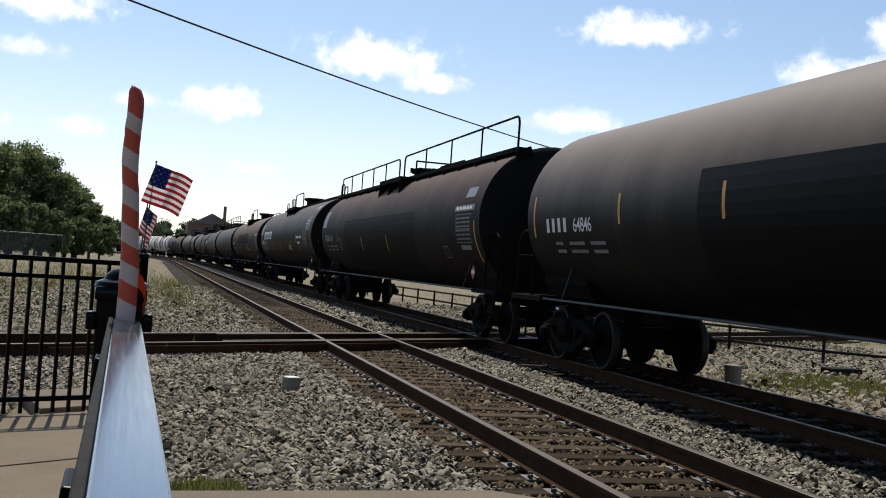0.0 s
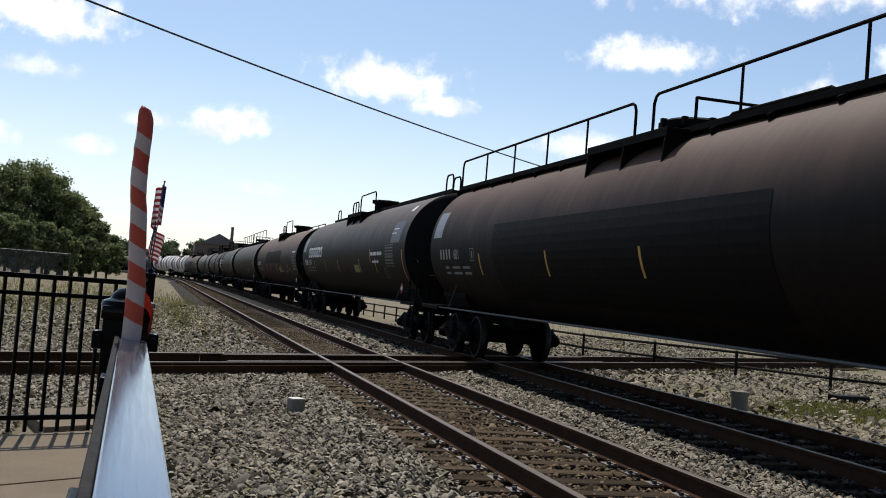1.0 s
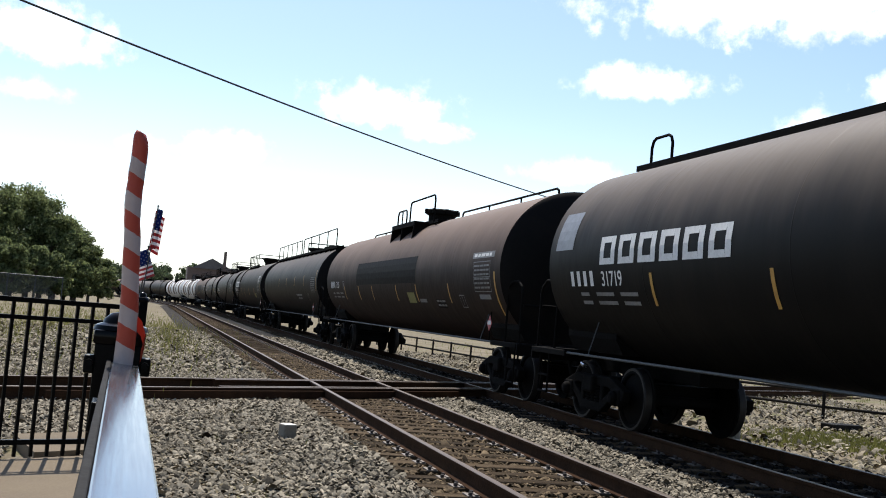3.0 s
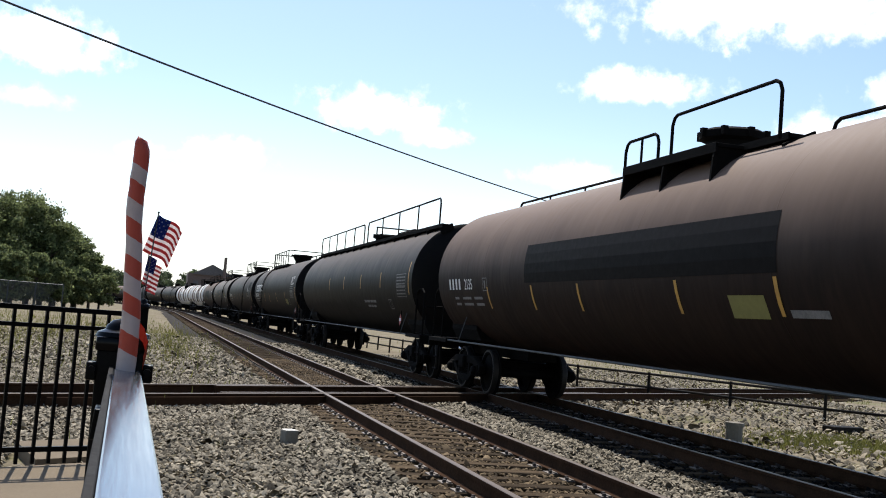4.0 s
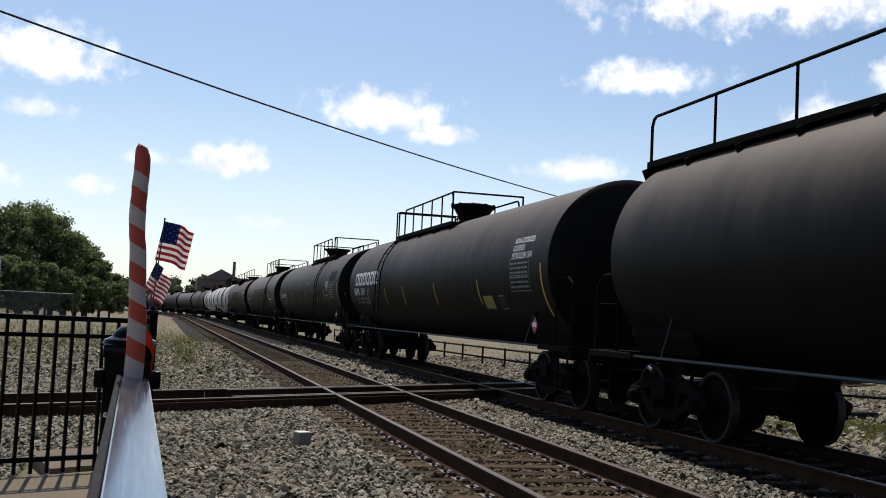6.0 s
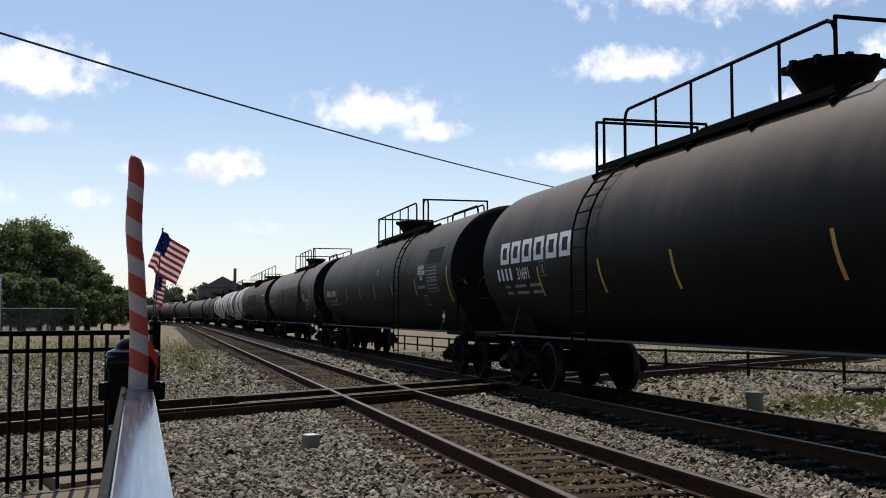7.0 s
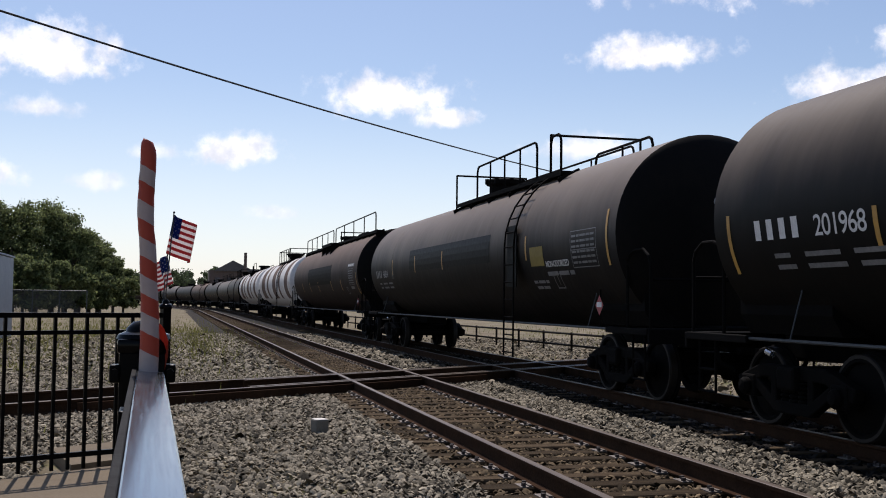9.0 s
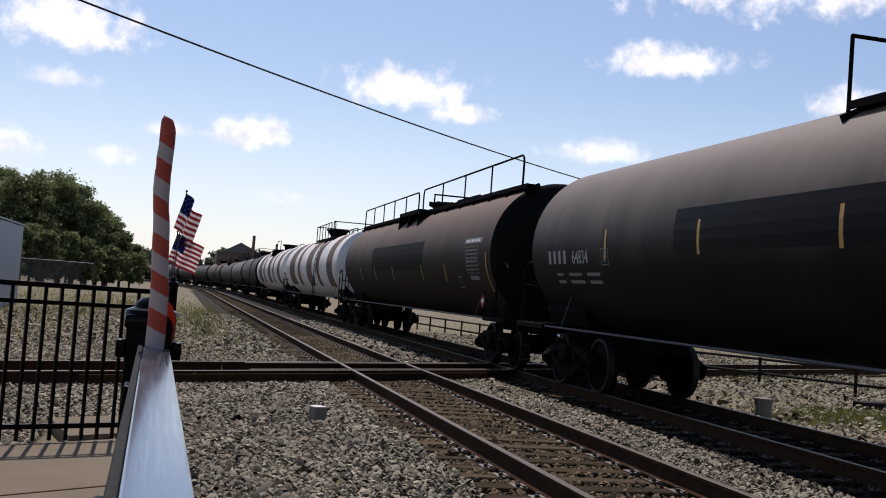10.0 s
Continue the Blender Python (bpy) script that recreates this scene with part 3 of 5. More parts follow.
def build_pad():
    """Concrete footway: a slab under the viewer and one along the fence."""
    bm = bmesh.new()
    k = math.tan(CROSS_ANGLE)
    edge = [(-9.0, 10.48 - 9.0 * k), (-0.15, 10.48 - 0.15 * k), (-0.02, 8.6), (0.24, 6.93), (2.42, 7.06), (2.78, 6.75), (2.6, 4.0), (2.4, -9.0), (-9.0, -9.0)]
    top = [bm.verts.new((x, y, PAD_Z)) for x, y in edge]
    low = [bm.verts.new((x, y, PAD_Z - 0.2)) for x, y in edge]
    bm.faces.new(top)
    n = len(edge)
    for i in range(n):
        bm.faces.new((top[i], low[i], low[(i + 1) % n], top[(i + 1) % n]))
    bmesh.ops.recalc_face_normals(bm, faces=bm.faces)
    pad = single("pavement", bm, M["concrete"], "pale worn concrete footway slab beside the tracks", "pavement", kind="structure")
    for y in (8.19, 5.6, 3.0):
        bm = bmesh.new()
        box(bm, (0, 0, 0), (7.0, 0.022, 0.006))
        part("joint", bm, M["rail_side"], pad, at=Matrix.Translation((-3.0, y - 3.0 * k, PAD_Z + 0.001)) @ Matrix.Rotation(CROSS_ANGLE, 4, "Z"))
    # short slab between the fence and the crossing track
    bm = bmesh.new()
    ring = [(-1.15, 11.42), (0.05, 12.25), (0.05, 10.90), (-0.85, 10.25)]
    top = [bm.verts.new((x, y, PAD_Z)) for x, y in ring]
    low = [bm.verts.new((x, y, PAD_Z - 0.2)) for x, y in ring]
    bm.faces.new(top)
    for i in range(4):
        bm.faces.new((top[i], low[i], low[(i + 1) % 4], top[(i + 1) % 4]))
    bmesh.ops.recalc_face_normals(bm, faces=bm.faces)
    part("slab", bm, M["concrete"], pad)


build_ground()
track_bed("ballast_bed_near", NEAR_X, "grey crushed-stone ballast under the empty track", "ballast_bed")
track_bed("ballast_bed_far", FAR_X, "oily ballast under the train's track, the train's shade painted into its colour", "oily_shade_bed")
build_pad()


def off_pad(x, y):
    k = math.tan(CROSS_ANGLE)
    slab = (x < 0.05) & (x > -1.15) & (y < 12.2 + x * k) & (y > 10.95 + x * k)
    return ~((y < 7.1) & (x < 2.8)) & ~((x < 0.05) & (y < 10.5 + x * k)) & ~((x < 0.24) & (y < 8.6)) & ~slab & (np.abs(x - NEAR_X) > 1.27) & (x < 6.3)


def off_tracks(x, y):
    return (np.abs(x - NEAR_X) > 1.27) & (np.abs(x - FAR_X) > 1.2)


def clear_of_far_rails(x, y):
    return np.abs(np.abs(x - FAR_X) - GAUGE / 2) > 0.11


def in_near_track(x, y):
    """Stones fill the cribs and thin out over the ties."""
    on_tie = np.abs((y + 8.0) / 0.495 - np.round((y + 8.0) / 0.495)) < 0.20
    return (np.abs(x - NEAR_X) < 1.3) & (~on_tie | (np.sin(x * 31.7 + y * 17.3) > 0.93)) & (np.abs(np.abs(x - NEAR_X) - GAUGE / 2) > 0.10)


# ---- the train ----
TANK_R, TANK_Z, SPEED = 1.52, 2.47, 15.6
HEAD = [(0.0005, 0.34), (0.45, 0.32), (0.85, 0.26), (1.15, 0.18), (1.33, 0.10), (1.42, 0.04), (1.455, 0.0)]   # dished end: radius, bulge
MESHES = {}


def shared(key, build):
    key = (TANK_R, key)
    if key not in MESHES:
        MESHES[key] = build()
    return MESHES[key]


def set_shell(radius):
    """The cars' shells differ a little in girth; their undersides lie at one height."""
    global TANK_R, TANK_Z
    TANK_R, TANK_Z = radius, 0.95 + radius


def head_profile():
    return [(r * TANK_R / 1.455, b) for r, b in HEAD]


def tank_mesh(length, mat, end_mat):
    bm = bmesh.new()
    half = length / 2
    prof = [(r, -half - b) for r, b in head_profile()]
    prof += [(r, -h) for r, h in reversed(prof)]
    lathe(bm, prof, "Y", 56, (0, 0, TANK_Z))
    for f in bm.faces:
        f.material_index = 1 if abs(f.calc_center_median().y) > half + 0.01 else 0
    return mesh_of("tank", bm, [mat, end_mat], True)


def seam_mesh(mat):
    bm = bmesh.new()
    lathe(bm, [(TANK_R - 0.004, -0.022), (TANK_R + 0.0015, -0.008), (TANK_R + 0.0015, 0.008), (TANK_R - 0.004, 0.022)], "Y", 56, (0, 0, TANK_Z))
    return mesh_of("weld_seam", bm, mat, True)


def patch(bm, y0, y1, z0, z1, side=-1, lift=0.006, mat_i=0, shear=0.0):
    """A plate bent to the tank's side, between two lengths and two heights over the rails."""
    a0, a1 = (math.asin(max(-1, min(1, (z - TANK_Z) / TANK_R))) for z in (z0, z1))
    n = max(1, int(abs(a1 - a0) / 0.09))
    r = TANK_R + lift
    rows = [[bm.verts.new((side * r * math.cos(a0 + (a1 - a0) * i / n), y, TANK_Z + r * math.sin(a0 + (a1 - a0) * i / n))) for y in (y0, y1)] for i in range(n + 1)]
    for p, q in zip(rows, rows[1:]):
        f = bm.faces.new((p[0], p[1], q[1], q[0]) if side > 0 else (p[1], p[0], q[0], q[1]))
        f.material_index = mat_i


def lettering(bm, y_far, z, widths, height, gap):
    """Stencilled characters as plain bars, read from the far end towards the near end."""
    y = y_far
    for w in widths:
        if w > 0:
            patch(bm, y - w, y, z, z + height)
        y -= abs(w) + gap
    return bm


def wheel_mesh():
    bm = bmesh.new()
    lathe(bm, [(0.10, -0.09), (0.36, -0.02), (0.38, -0.06), (0.455, -0.06), (0.46, 0.06), (0.49, 0.075), (0.49, 0.10), (0.38, 0.10), (0.36, 0.03), (0.10, 0.07)], "X", 28)
    return mesh_of("wheel", bm, M["truck"], True)


def rim_mesh():
    bm = bmesh.new()
    lathe(bm, [(0.415, -0.064), (0.45, -0.064), (0.462, -0.05), (0.462, 0.05)], "X", 28, caps=False)
    return mesh_of("tread", bm, M["wheel_rim"], True)


def side_frame_mesh():
    bm = bmesh.new()
    # arched top chord, bottom chord, columns and pedestals in one casting
    for a, b, w in (((0, -1.1, 0.50), (0, -0.62, 0.66), 0.16), ((0, -0.62, 0.66), (0, 0.62, 0.66), 0.15), ((0, 0.62, 0.66), (0, 1.1, 0.50), 0.16),
                    ((0, -0.75, 0.52), (0, -0.34, 0.28), 0.13), ((0, -0.34, 0.27), (0, 0.34, 0.27), 0.14), ((0, 0.34, 0.28), (0, 0.75, 0.52), 0.13),
                    ((0, -0.36, 0.30), (0, -0.36, 0.64), 0.12), ((0, 0.36, 0.30), (0, 0.36, 0.64), 0.12)):
        a, b = Vector(a), Vector(b)
        q = (b - a).to_track_quat("Y", "Z").to_matrix().to_4x4()
        box(bm, (a + b) / 2, (0.13, (b - a).length + 0.06, w), q, 0.02)
    for y in (-0.89, 0.89):
        box(bm, (0, y, 0.47), (0.17, 0.30, 0.26), bevel=0.03)
    return mesh_of("side_frame", bm, M["truck"])


def spring_mesh():
    """One coil spring of the nest, as a ribbed column."""
    bm = bmesh.new()
    prof = [(0.045, 0.33)]
    for k in range(5):
        prof += [(0.075, 0.345 + k * 0.05), (0.075, 0.365 + k * 0.05), (0.045, 0.38 + k * 0.05)]
    lathe(bm, prof, "Z", 10)
    return mesh_of("spring", bm, M["truck"], True)


def cap_mesh():
    bm = bmesh.new()
    lathe(bm, [(0.10, 0.0), (0.10, 0.05), (0.07, 0.09), (0.0005, 0.10)], "X", 14)
    return mesh_of("bearing_cap", bm, M["truck"], True)


def truck(car, y):
    t = part("truck", shared("bolster", lambda: mesh_of("truck", box(bmesh.new(), (0, 0, 0.60), (2.3, 0.36, 0.26), bevel=0.04), M["truck"])), None, car, "dusty black four-wheel truck", at=pose(0, y, 0))
    for sx in (-1, 1):
        part("side_frame", shared("side_frame", side_frame_mesh), None, t, at=pose(sx * 1.0, 0, 0))
        for sy in (-0.17, 0.0, 0.17):
            part("spring", shared("spring", spring_mesh), None, t, at=pose(sx * 1.0, sy, 0))
        for wy in (-0.89, 0.89):
            part("wheel", shared("wheel", wheel_mesh), None, t, at=pose(sx * 0.755, wy, 0.455, 0, 0, 0 if sx < 0 else 180))
            part("tread", shared("tread", rim_mesh), None, t, at=pose(sx * 0.755, wy, 0.455, 0, 0, 0 if sx < 0 else 180))
            part("bearing_cap", shared("cap", cap_mesh), None, t, at=pose(sx * 1.08, wy, 0.46, 0, 0, 0 if sx > 0 else 180))
    part("brake_rigging", shared("rigging", lambda: mesh_of("brake_rigging", box(bmesh.new(), (0, 0, 0.52), (1.3, 1.5, 0.34), bevel=0.03), M["truck"])), None, t)
    for wy in (-0.89, 0.89):
        part("axle", shared("axle", lambda: mesh_of("axle", rod(bmesh.new(), (-1.05, 0, 0), (1.05, 0, 0), 0.085, 12), M["truck"])), None, t, at=pose(0, wy, 0.455))
    return t


def stub_sill_mesh(length):
    h = length / 2
    return mesh_of("stub_sill", box(bmesh.new(), (0, h - 0.9, 0.93), (0.62, 4.0, 0.34), bevel=0.02), M["truck"])


def end_platform_mesh(length):
    h = length / 2
    return mesh_of("end_platform", box(bmesh.new(), (0, h + 0.62, 1.04), (2.7, 0.5, 0.06), bevel=0.01), M["truck"])


def end_beam_mesh(length):
    h = length / 2
    return mesh_of("end_beam", box(bmesh.new(), (0, h + 0.90, 0.96), (2.8, 0.06, 0.20), bevel=0.01), M["truck"])


def saddle_mesh(length):
    """Cradle that carries the shell over the truck."""
    h = length / 2
    bm = bmesh.new()
    prof = [(-1.08, 1.68), (-1.08, 1.30), (-0.95, 1.08), (0.95, 1.08), (1.08, 1.30), (1.08, 1.68), (0.6, 1.32), (-0.6, 1.32)]
    a = [bm.verts.new((x, h - 1.75, z)) for x, z in prof]
    b = [bm.verts.new((x, h + 0.10, z)) for x, z in prof]
    n = len(prof)
    bm.faces.new(a)
    bm.faces.new(b)
    for i in range(n):
        bm.faces.new((a[i], a[(i + 1) % n], b[(i + 1) % n], b[i]))
    bmesh.ops.recalc_face_normals(bm, faces=bm.faces)
    return mesh_of("saddle", bm, M["truck"])


def side_sill_mesh(length, sx):
    h = length / 2
    return mesh_of("side_sill", box(bmesh.new(), (sx * 1.36, h + 0.14, 1.02), (0.10, 1.45, 0.09), bevel=0.01), M["truck"])


def coupler_mesh(length):
    h = length / 2
    bm = bmesh.new()
    box(bm, (0, h + 0.95, 0.86), (0.14, 0.5, 0.15), bevel=0.03)
    box(bm, (0.05, h + 1.13, 0.86), (0.26, 0.2, 0.27), bevel=0.05)
    pipe(bm, [(0.35, h + 0.8, 0.9), (0.36, h + 0.98, 0.62), (0.2, h + 1.1, 0.50)], 0.03)
    return mesh_of("coupler", bm, M["truck"])


def end_rail_mesh(length):
    """Arched grab rails of the end platform and the brake wheel's stand."""
    h = length / 2
    bm = bmesh.new()
    for sx in (-1, 1):
        x = sx * 1.33
        pipe(bm, [(x, h + 0.05, 1.06), (x, h + 0.05, 2.0), (x, h + 0.12, 2.12), (x, h + 0.30, 2.18), (x, h + 0.58, 2.18), (x, h + 0.76, 2.08), (x, h + 0.82, 1.95), (x, h + 0.82, 1.06)], 0.022)
        for z in (0.35, 0.62):
            pipe(bm, [(x - 0.0, h + 0.25, z), (x, h + 0.65, z)], 0.018)
        for yy in (0.25, 0.65):
            rod(bm, (x, h + yy, 0.35), (x, h + yy, 1.04), 0.018)
    pipe(bm, [(-1.3, h + 0.82, 1.75), (1.3, h + 0.82, 1.75)], 0.02)
    return mesh_of("end_rail", bm, M["truck"])


def side_pipe_mesh(length, sx):
    bm = bmesh.new()
    h = length / 2
    pipe(bm, [(sx * 1.36, -h - 0.3, 1.03), (sx * 1.36, h + 0.3, 1.03)], 0.02)
    for y in (-h + 1.4, h - 1.4):
        rod(bm, (sx * 1.36, y, 1.03), (sx * 1.16, y, 1.74), 0.010, 6)
    return mesh_of("side_handrail", bm, M["galvanised"])


def dome_mesh(r=0.62, h=0.5):
    bm = bmesh.new()
    top = TANK_Z + TANK_R
    lathe(bm, [(r * 1.0, top - 0.12), (r * 0.86, top + 0.0), (r * 0.86, top + h - 0.16), (r * 1.06, top + h - 0.12), (r * 1.06, top + h - 0.02), (r * 0.9, top + h + 0.02), (0.001, top + h + 0.03)], "Z", 28)
    for k in range(8):
        a = k * math.pi / 4
        box(bm, (r * 1.06 * math.cos(a), r * 1.06 * math.sin(a), top + h - 0.05), (0.08, 0.08, 0.13))
    return mesh_of("dome", bm, M["truck"], True)


def bowl_mesh():
    """Flared manway bonnet with lugs round its rim."""
    bm = bmesh.new()
    top = TANK_Z + TANK_R
    lathe(bm, [(0.36, top - 0.12), (0.36, top + 0.10), (0.45, top + 0.24), (0.52, top + 0.36), (0.56, top + 0.38), (0.56, top + 0.44), (0.42, top + 0.47), (0.001, top + 0.48)], "Z", 28)
    for k in range(10):
        a = k * math.pi / 5
        box(bm, (0.56 * math.cos(a), 0.56 * math.sin(a), top + 0.41), (0.07, 0.07, 0.10))
    return mesh_of("dome", bm, M["truck"], True)


def gusset_mesh(y):
    """Triangular bracket plate under the dome's side platform."""
    bm = bmesh.new()
    prof = [(-0.72, 3.84), (-1.16, 3.86), (-1.19, 3.72), (-1.22, 3.34)]
    a = [bm.verts.new((x, y - 0.02, z)) for x, z in prof]
    b = [bm.verts.new((x, y + 0.02, z)) for x, z in prof]
    bm.faces.new(a)
    bm.faces.new(b)
    for i in range(4):
        bm.faces.new((a[i], a[(i + 1) % 4], b[(i + 1) % 4], b[i]))
    bmesh.ops.recalc_face_normals(bm, faces=bm.faces)
    return mesh_of("gusset", bm, M["truck"])


def side_platform_mesh(y0, y1):
    bm = bmesh.new()
    box(bm, (-0.94, (y0 + y1) / 2, 3.875), (0.48, y1 - y0, 0.05), bevel=0.006)
    box(bm, (-1.17, (y0 + y1) / 2, 3.84), (0.03, y1 - y0, 0.13), bevel=0.006)
    return mesh_of("side_platform", bm, M["truck"])


def walkway_mesh(y0, y1, x=0.72, width=0.36, z=3.82, side=-1):
    """Grating walk on brackets along one side of the crown."""
    bm = bmesh.new()
    box(bm, (side * x, (y0 + y1) / 2, z), (width, abs(y1 - y0), 0.05))
    for e in (-1, 1):
        box(bm, (side * (x + e * width / 2), (y0 + y1) / 2, z - 0.01), (0.025, abs(y1 - y0), 0.09))
    n = max(2, int(abs(y1 - y0) / 1.3))
    for i in range(n + 1):
        y = y0 + (y1 - y0) * i / n
        box(bm, (side * (x + 0.02), y, z - 0.09), (width + 0.10, 0.05, 0.16), Matrix.Rotation(-side * -0.45, 4, "Y"))
    return mesh_of("walkway", bm, M["truck"])


def handrail_mesh(y0, y1, x, z0, z1, posts=1.5):
    """Tubular rail with rounded ends along the car, at x sideways from its middle."""
    bm = bmesh.new()
    a, b = min(y0, y1), max(y0, y1)
    pipe(bm, [(x, a, z0), (x, a, z1 - 0.14), (x, a + 0.05, z1 - 0.04), (x, a + 0.14, z1), (x, b - 0.14, z1), (x, b - 0.05, z1 - 0.04), (x, b, z1 - 0.14), (x, b, z0)], 0.024)
    n = max(1, round((b - a) / posts))
    for i in range(1, n):
        y = a + (b - a) * i / n
        rod(bm, (x, y, z0), (x, y, z1), 0.02)
    return mesh_of("handrail", bm, M["truck"])


def cross_rail_mesh(y, x0, x1, z0, z1):
    """Rail across the car at the end of a platform."""
    bm = bmesh.new()
    pipe(bm, [(x0, y, z0), (x0, y, z1), (x1, y, z1), (x1, y, z0)], 0.024)
    return mesh_of("cross_rail", bm, M["truck"])


def ladder(car, y, foot=0.40):
    """Ladder bent round the near side of the tank, straight below its waist; each rung is a part of it."""
    r = TANK_R + 0.09
    arc = [radians(d) for d in range(60, -1, -10)]
    steps = [(-r * math.cos(a), TANK_Z + r * math.sin(a)) for a in arc]

    def stiles():
        bm = bmesh.new()
        for dy in (-0.29, 0.29):
            pipe(bm, [(x, y + dy, z) for x, z in steps] + [(-r, y + dy, foot)], 0.018, 6)
        return mesh_of("ladder", bm, M["truck"])
    whole = part("ladder", shared(("ladder", y, foot), stiles), None, car, "steel ladder bent round the tank")
    z = TANK_Z - 0.33
    while z > foot:
        steps.append((-r, z))
        z -= 0.33
    for x, z in steps:
        part("rung", shared("rung", lambda: mesh_of("rung", rod(bmesh.new(), (0, -0.29, 0), (0, 0.29, 0), 0.014, 6), M["truck"])), None, whole, at=pose(x, y, z))


def text_on_tank(words, y_far, z, size, mat, spread=1.0, lift=0.006):
    """Lettering bent onto the near side of the shell; z is the base line."""
    cu = bpy.data.curves.new("words", "FONT")
    cu.body, cu.size, cu.space_character, cu.offset = words, size, spread, 0.002
    ob = bpy.data.objects.new("words", cu)
    scene.collection.objects.link(ob)
    bpy.context.view_layer.update()
    me = bpy.data.meshes.new_from_object(ob.evaluated_get(bpy.context.evaluated_depsgraph_get()))
    bpy.data.objects.remove(ob)
    a0 = math.asin((z - TANK_Z) / TANK_R)
    r = TANK_R + lift
    for v in me.vertices:
        u, w = v.co.x, v.co.y
        a = a0 + w / TANK_R
        v.co = (-r * math.cos(a), y_far - u, TANK_Z + r * math.sin(a))
    me.materials.clear()
    me.materials.append(M[mat])
    me.name = "lettering"
    return me


def tank_car(near_end, far_end, paint, style, label, marks=None, panel=None, bands=False, number="", strips=None, radius=1.52, table_at=0.75, ladder_y=-4.45, mark_at=8.4, placard_at=1.15):
    """near_end, far_end: where the shell's end seams lie along the track when the clip starts."""
    set_shell(radius)
    length = far_end - near_end
    L = round(length, 1)
    car = thing("tank_car", label, "tank car", group="tank cars of the freight train")
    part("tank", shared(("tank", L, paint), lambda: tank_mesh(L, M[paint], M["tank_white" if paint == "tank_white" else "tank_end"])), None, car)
    for k in range(1, 6):
        part("weld_seam", shared(("seam", paint), lambda: seam_mesh(M[paint])), None, car, at=pose(0, -L / 2 + L * k / 6, 0))
    for end in (0, 180):
        m = pose(0, 0, 0, 0, 0, end)
        part("stub_sill", shared(("sill", L), lambda: stub_sill_mesh(L)), None, car, at=m)
        part("end_platform", shared(("plat", L), lambda: end_platform_mesh(L)), None, car, at=m)
        part("end_beam", shared(("beam", L), lambda: end_beam_mesh(L)), None, car, at=m)
        part("saddle", shared(("saddle", L), lambda: saddle_mesh(L)), None, car, at=m)
        for sx in (-1, 1):
            part("side_sill", shared(("ssill", L, sx), lambda: side_sill_mesh(L, sx)), None, car, at=m)
        part("coupler", shared(("coupler", L), lambda: coupler_mesh(L)), None, car, "knuckle coupler with air hose", at=m)
        part("end_rail", shared(("endrail", L), lambda: end_rail_mesh(L)), None, car, at=m)
        # no lever, only an added bright rod that makes the glint by the truck
        part("lever_grip", shared(("glint", L), lambda: mesh_of("lever_grip", rod(bmesh.new(), (-0.99, L / 2 - 0.46, 0.84), (-0.99, L / 2 - 0.34, 0.87), 0.04, 10), M["glint_metal"], True)), None, car, "small bright rod added for a glint beside the truck", at=m)
        truck(car, (L / 2 - 0.95) * (1 if end == 0 else -1))
    for sx in (-1, 1):
        part("side_handrail", shared(("pipe", L, sx), lambda: side_pipe_mesh(L, sx)), None, car, "thin grey handrail")
    h = L / 2
    crown = TANK_Z + TANK_R
    if style in ("cage_far", "cage_near") and number != "64834":
        part("dome", shared("bowl", bowl_mesh), None, car, "flared manway bonnet", at=pose(0, 0.12, 0))
    else:
        part("dome", shared(("dome", style), lambda: dome_mesh(0.5, 0.26) if style == "long" else dome_mesh(0.44, 0.40)), None, car, at=pose(0, 0.2, 0))
    if style == "long":
        part("walkway", shared(("wl", L), lambda: walkway_mesh(-h - 0.1, h + 0.3, 0.70, 0.26, crown - 0.10)), None, car, "narrow grating walkway")
        part("handrail", shared(("hl1", L, number), lambda: handrail_mesh(-h + (0.05 if number else 0.35), 0.0, -0.80, crown - 0.10, 4.58, 2.3)), None, car)
        part("handrail", shared(("hl2", L), lambda: handrail_mesh(0.62, h + 0.25, -0.80, crown - 0.10, 4.56, 2.0)), None, car)
        part("cross_rail", shared(("hl3", L), lambda: cross_rail_mesh(-1.2, -0.74, 0.5, crown - 0.1, 4.36)), None, car)
        part("low_rail", shared(("hl4", L), lambda: handrail_mesh(-3.2, -0.6, 0.1, crown - 0.05, crown + 0.3, 3.0)), None, car)
        if paint == "tank_maroon" or paint == "tank_brown":
            part("side_platform", shared("sp1", lambda: side_platform_mesh(-1.25, 1.55)), None, car)
            for y in (1.5, 0.15, -1.2):
                part("gusset", shared("gusset", lambda: gusset_mesh(0.0)), None, car, at=pose(0, y, 0))
    elif style in ("cage_far", "cage_near"):
        y0, y1 = (-1.2, 5.2) if style == "cage_far" else (ladder_y - 0.4, 1.35)
        for side in (-1, 1):
            part("walkway", shared(("wc", style, ladder_y, side), lambda: walkway_mesh(y0 - (0.6 if style == "cage_near" else 0.0), y1, 0.74, 0.36, 3.80, side)), None, car, "grating platform beside the dome")
        n0, n1 = (y0, 4.1) if style == "cage_far" else (ladder_y + 0.38, -0.5 if number == "64834" else y1)
        part("handrail", shared(("hc1", style, ladder_y), lambda: handrail_mesh(n0, n1, -0.91, 3.78, 4.55, 1.15)), None, car)
        part("handrail", shared(("hc2", style, ladder_y), lambda: handrail_mesh(y0 + 0.3, y1, 0.91, 3.78, 4.5, 2.2)), None, car)
        for y in (y0, y1) if style == "cage_near" else (y0, y1, y1 - 0.3):
            part("cross_rail", shared(("hc3", y), lambda: cross_rail_mesh(y, -0.91, 0.91, 3.72, 4.56)), None, car)
